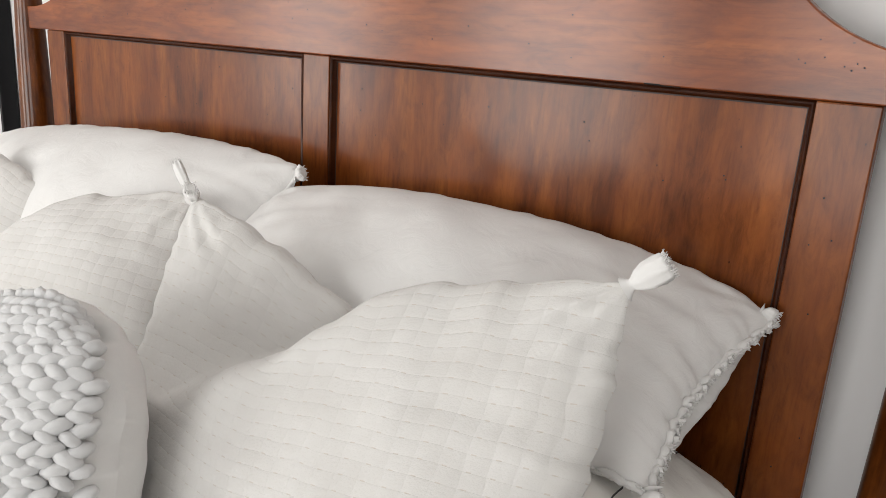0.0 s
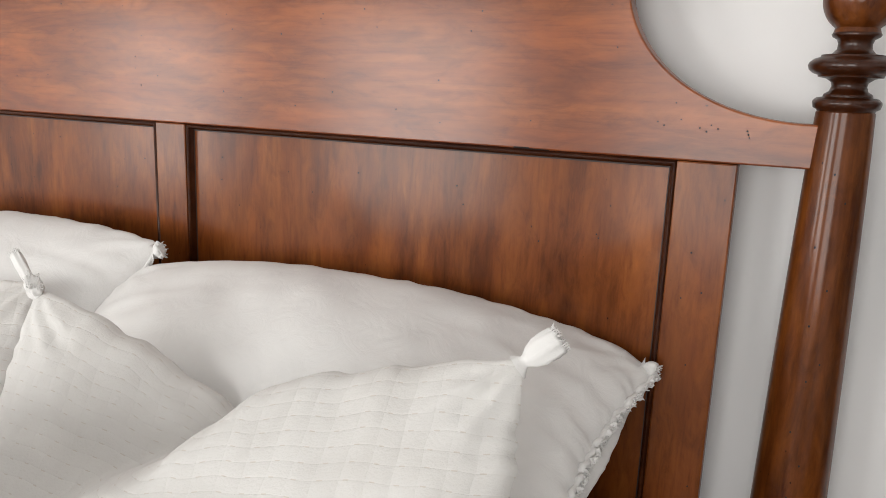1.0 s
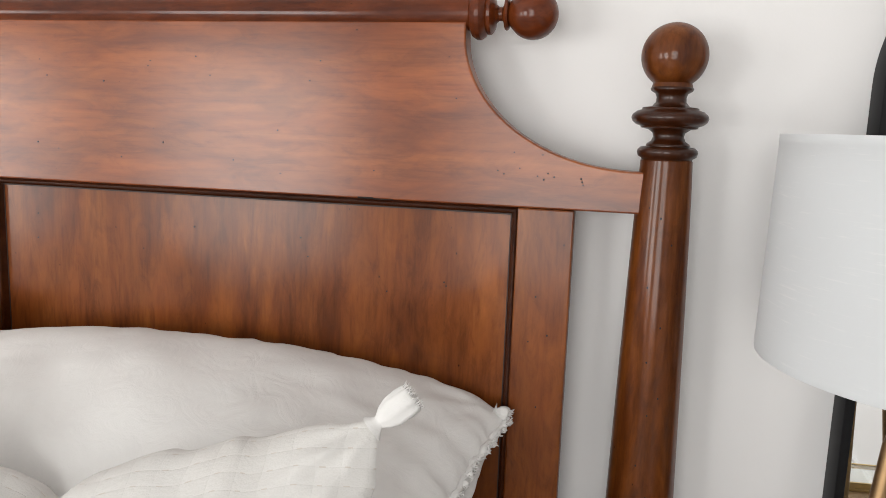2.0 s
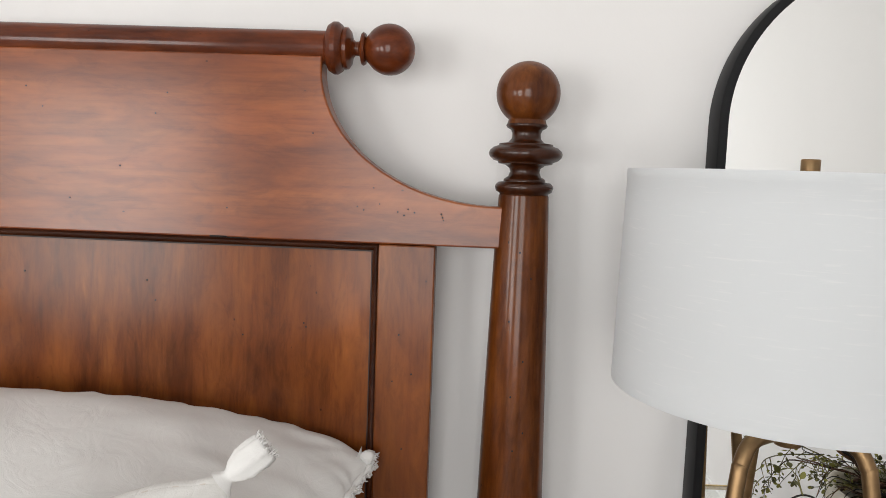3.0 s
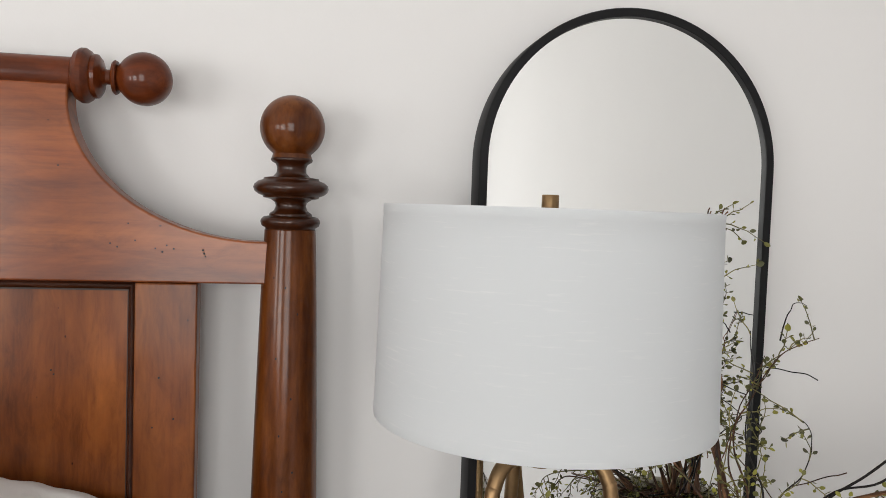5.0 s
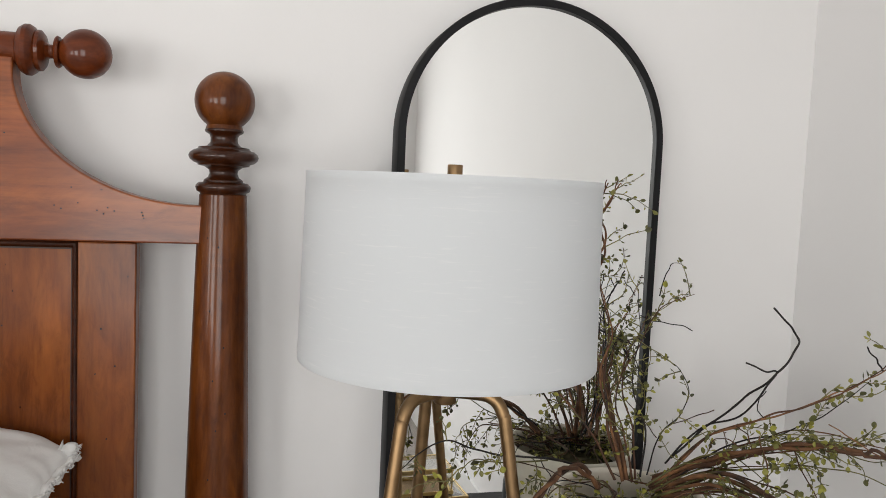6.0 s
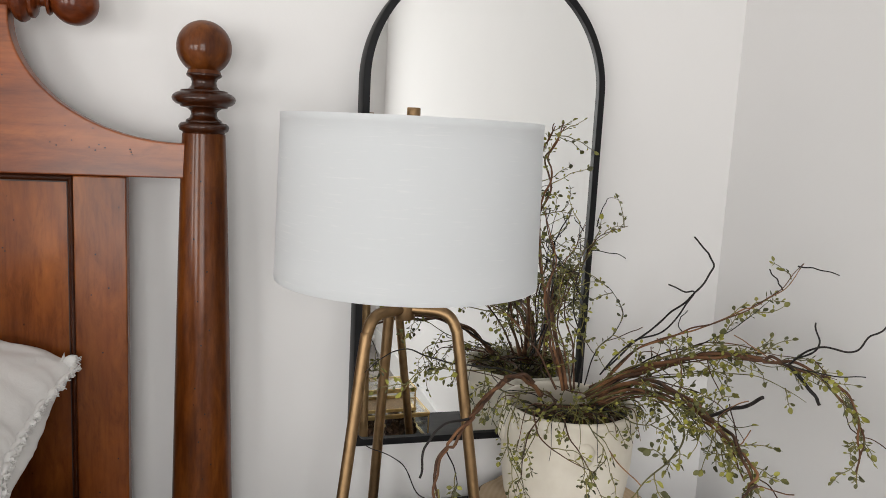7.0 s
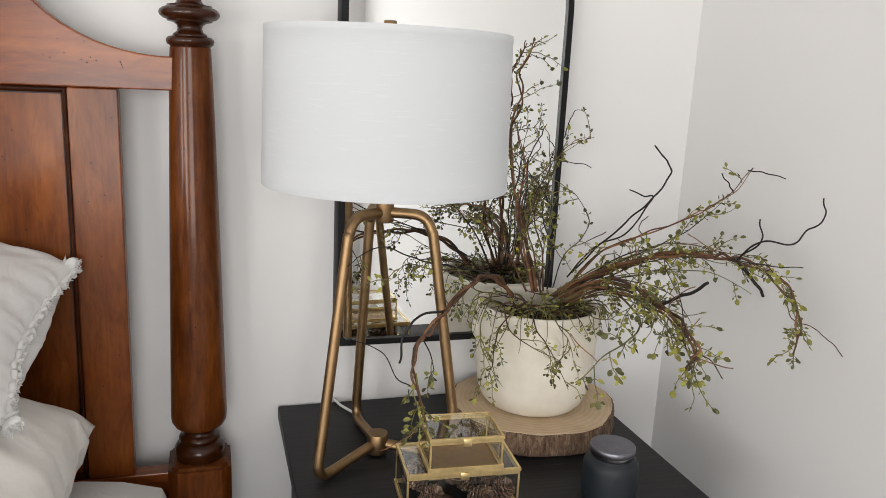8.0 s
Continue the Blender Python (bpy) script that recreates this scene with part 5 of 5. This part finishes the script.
for k in range(22):
    a = r.uniform(3.3, 6.2)
    b = a + r.choice((-1, 1)) * r.uniform(0.6, 1.5)
    x0, y0, z0 = POT
    bough([(x0 + 0.10 * math.cos(a), y0 + 0.10 * math.sin(a), z0 + 0.172), (x0 + 0.06 * math.cos(a + 0.3), y0 + 0.06 * math.sin(a + 0.3), z0 + r.uniform(0.178, 0.198)),
           (x0 + 0.05 * math.cos(b - 0.4), y0 + 0.05 * math.sin(b - 0.4), z0 + r.uniform(0.178, 0.200)), (x0 + 0.108 * math.cos(b), y0 + 0.108 * math.sin(b), z0 + r.uniform(0.176, 0.192))],
          0.0019, (TWIG, STEM, TWIG, WIRE)[k % 4], 1, 4, 140 + k, twig=0.030, first=0.1, size=0.0090, droop=0.05)


# ---- glass keepsake boxes ----
def glass_box(m, w, d, h, lid, label):
    t = thing("glass_box", m, label, "box", "glass keepsake boxes")
    e = 0.0029
    bm = bmesh.new()
    for z in (e, h - lid - e):
        for s in ((-w / 2, w / 2, -d / 2, -d / 2 + e), (-w / 2, w / 2, d / 2 - e, d / 2), (-w / 2, -w / 2 + e, -d / 2 + e, d / 2 - e), (w / 2 - e, w / 2, -d / 2 + e, d / 2 - e)):
            box(bm, *s, z - e if z < h / 2 else z - e * 0.3, z + e, 0.0004, 1)
    for x in (-w / 2, w / 2 - e):
        for y in (-d / 2, d / 2 - e):
            box(bm, x, x + e, y, y + e, 2 * e, h - lid - 2 * e + 0.001, 0.0004, 1)
    for s in ((-w / 2 - 0.002, w / 2 + 0.002, -d / 2 - 0.002, -d / 2 - 0.0002), (-w / 2 - 0.002, w / 2 + 0.002, d / 2 + 0.0002, d / 2 + 0.002), (-w / 2 - 0.002, -w / 2 - 0.0002, -d / 2, d / 2), (w / 2 + 0.0002, w / 2 + 0.002, -d / 2, d / 2)):
        box(bm, *s, 0.0003, 0.0075, 0.0003, 1)
    part("brass_edging", bm, BRASS, t, smooth=False)
    bm = bmesh.new()
    box(bm, -w / 2 + e, w / 2 - e, -d / 2 + e, d / 2 - e, 0.0004, 0.002)
    part("floor_plate", bm, BLACK_FRAME if h > 0.06 else BRONZE, t)
    for s in ((-w / 2 + e, w / 2 - e, -d / 2 + 0.0004, -d / 2 + 0.0018), (-w / 2 + e, w / 2 - e, d / 2 - 0.0018, d / 2 - 0.0004), (-w / 2 + 0.0004, -w / 2 + 0.0018, -d / 2 + e, d / 2 - e), (w / 2 - 0.0018, w / 2 - 0.0004, -d / 2 + e, d / 2 - e)):
        bm = bmesh.new()
        box(bm, *s, 2 * e, h - lid - e)
        part("glass_pane", bm, GLASS, t, smooth=False).visible_shadow = False
    bm = bmesh.new()
    for s in ((-w / 2 - 0.001, w / 2 + 0.001, -d / 2 - 0.001, -d / 2 + e), (-w / 2 - 0.001, w / 2 + 0.001, d / 2 - e, d / 2 + 0.001), (-w / 2 - 0.001, -w / 2 + e, -d / 2 + e, d / 2 - e), (w / 2 - e, w / 2 + 0.001, -d / 2 + e, d / 2 - e)):
        box(bm, *s, h - lid + 0.0006, h, 0.0004, 1)
    rim = part("lid", bm, BRASS, t, "hinged brass-edged glass lid", smooth=False)
    bm = bmesh.new()
    box(bm, -w / 2 + e, w / 2 - e, -d / 2 + e, d / 2 - e, h - 0.0024, h - 0.001)
    part("lid_pane", bm, GLASS, rim, smooth=False).visible_shadow = False
    bm = bmesh.new()
    box(bm, -0.0065, 0.0065, -d / 2 - 0.0028, -d / 2 - 0.0012, h - 0.013, h - 0.001, 0.0007, 2)
    bmesh.ops.bevel(bm, geom=[ed for ed in bm.edges if max(v.co.z for v in ed.verts) < h - 0.010 and abs(ed.verts[0].co.y - ed.verts[1].co.y) > 0.0005], offset=0.002, segments=3, affect="EDGES")
    part("latch", bm, BRASS, rim, "small brass tab latch")
    return t


BIG, SMALL = (0.170, 0.098, 0.068), (0.110, 0.083, 0.0525)
big_at = pose(0.484, -0.288, NS_TOP + 0.0005, 0, 0, -4)
glass_box(big_at, *BIG, 0.006, "large brass and glass box holding pine cones")
glass_box(pose(0.485, -0.295, NS_TOP + 0.0008 + BIG[2], 0, 0, -4), *SMALL, 0.006, "small brass and glass box stacked on a larger one")


def pine_cone(m, scale, seed):
    t = thing("pine_cone", m, "small dry brown pine cone", "pine cone", "pine cones in the box")
    r = random.Random(seed)
    verts, faces = [], []
    n = 64
    for i in range(n):
        f = i / (n - 1)
        a = i * 2.39996
        rad = scale * (0.25 + 0.75 * math.sin(math.pi * (0.12 + 0.83 * f)) ** 0.8) * 0.60
        z = scale * (0.15 + 1.25 * f)
        out = Vector((math.cos(a), math.sin(a), 0.35 + 0.5 * f))
        side = Vector((-math.sin(a), math.cos(a), 0))
        p = Vector((0, 0, z - scale * 0.1))
        w = scale * 0.26 * (1.05 - 0.4 * f)
        b = len(verts)
        th = Vector((0, 0, scale * 0.055))
        tipp = p + out * rad * r.uniform(0.93, 1.07)
        for k in (p - side * w * 0.3, p + side * w * 0.3, tipp + side * w * 0.8, tipp + out * w * 0.35, tipp - side * w * 0.8):
            verts += [k + th, k - th]
        for k in range(5):
            j = (k + 1) % 5
            faces.append((b + 2 * k, b + 2 * k + 1, b + 2 * j + 1, b + 2 * j))
        faces += [(b, b + 2, b + 4, b + 6, b + 8), (b + 9, b + 7, b + 5, b + 3, b + 1)]
    raw_part("scaly_body", verts, faces, CONE, t, sharp=30)
    return t


r = random.Random(12)
first = None
spots = [(-0.058, -0.026), (-0.022, -0.030), (0.014, -0.026), (0.050, -0.028), (-0.040, 0.014), (0.0, 0.016), (0.042, 0.014), (-0.062, 0.024), (0.062, 0.020)]
for x, y in spots:
    m = big_at @ pose(x, y, 0.0065, r.uniform(-60, -20), r.uniform(-50, 50), r.uniform(0, 360))
    m = m @ Matrix.Translation((0, 0, 0.003))
    if first is None:
        first = pine_cone(m, 0.0255, 1)
    else:
        copy_thing(first, m)

# jar candle
candle = thing("jar_candle", pose(0.720, -0.337, NS_TOP) @ Matrix.Scale(0.985, 4), "dark navy frosted glass candle jar with a metal lid", "candle")
part("jar", lathe(bmesh.new(), [(0, 0.0), (0.038, 0.0), (0.0425, 0.003), (0.0435, 0.010), (0.0435, 0.052), (0.0425, 0.060), (0.039, 0.0665), (0.0345, 0.070), (0.0335, 0.072), (0, 0.072)], 56), NAVY_GLASS, candle, sharp=40)
part("collar", lathe(bmesh.new(), [(0, 0.0722), (0.0322, 0.0722), (0.0332, 0.0735), (0.0332, 0.0780), (0.0322, 0.0788), (0, 0.0788)], 56), metal_mat("shiny_collar", (0.42, 0.43, 0.45), 0.2), candle, "shiny metal collar", sharp=40)
part("lid", lathe(bmesh.new(), [(0, 0.0790), (0.0345, 0.0790), (0.0352, 0.0800), (0.0352, 0.0872), (0.0342, 0.0885), (0, 0.0885)], 56), STEEL, candle, "flat gunmetal lid", sharp=40)
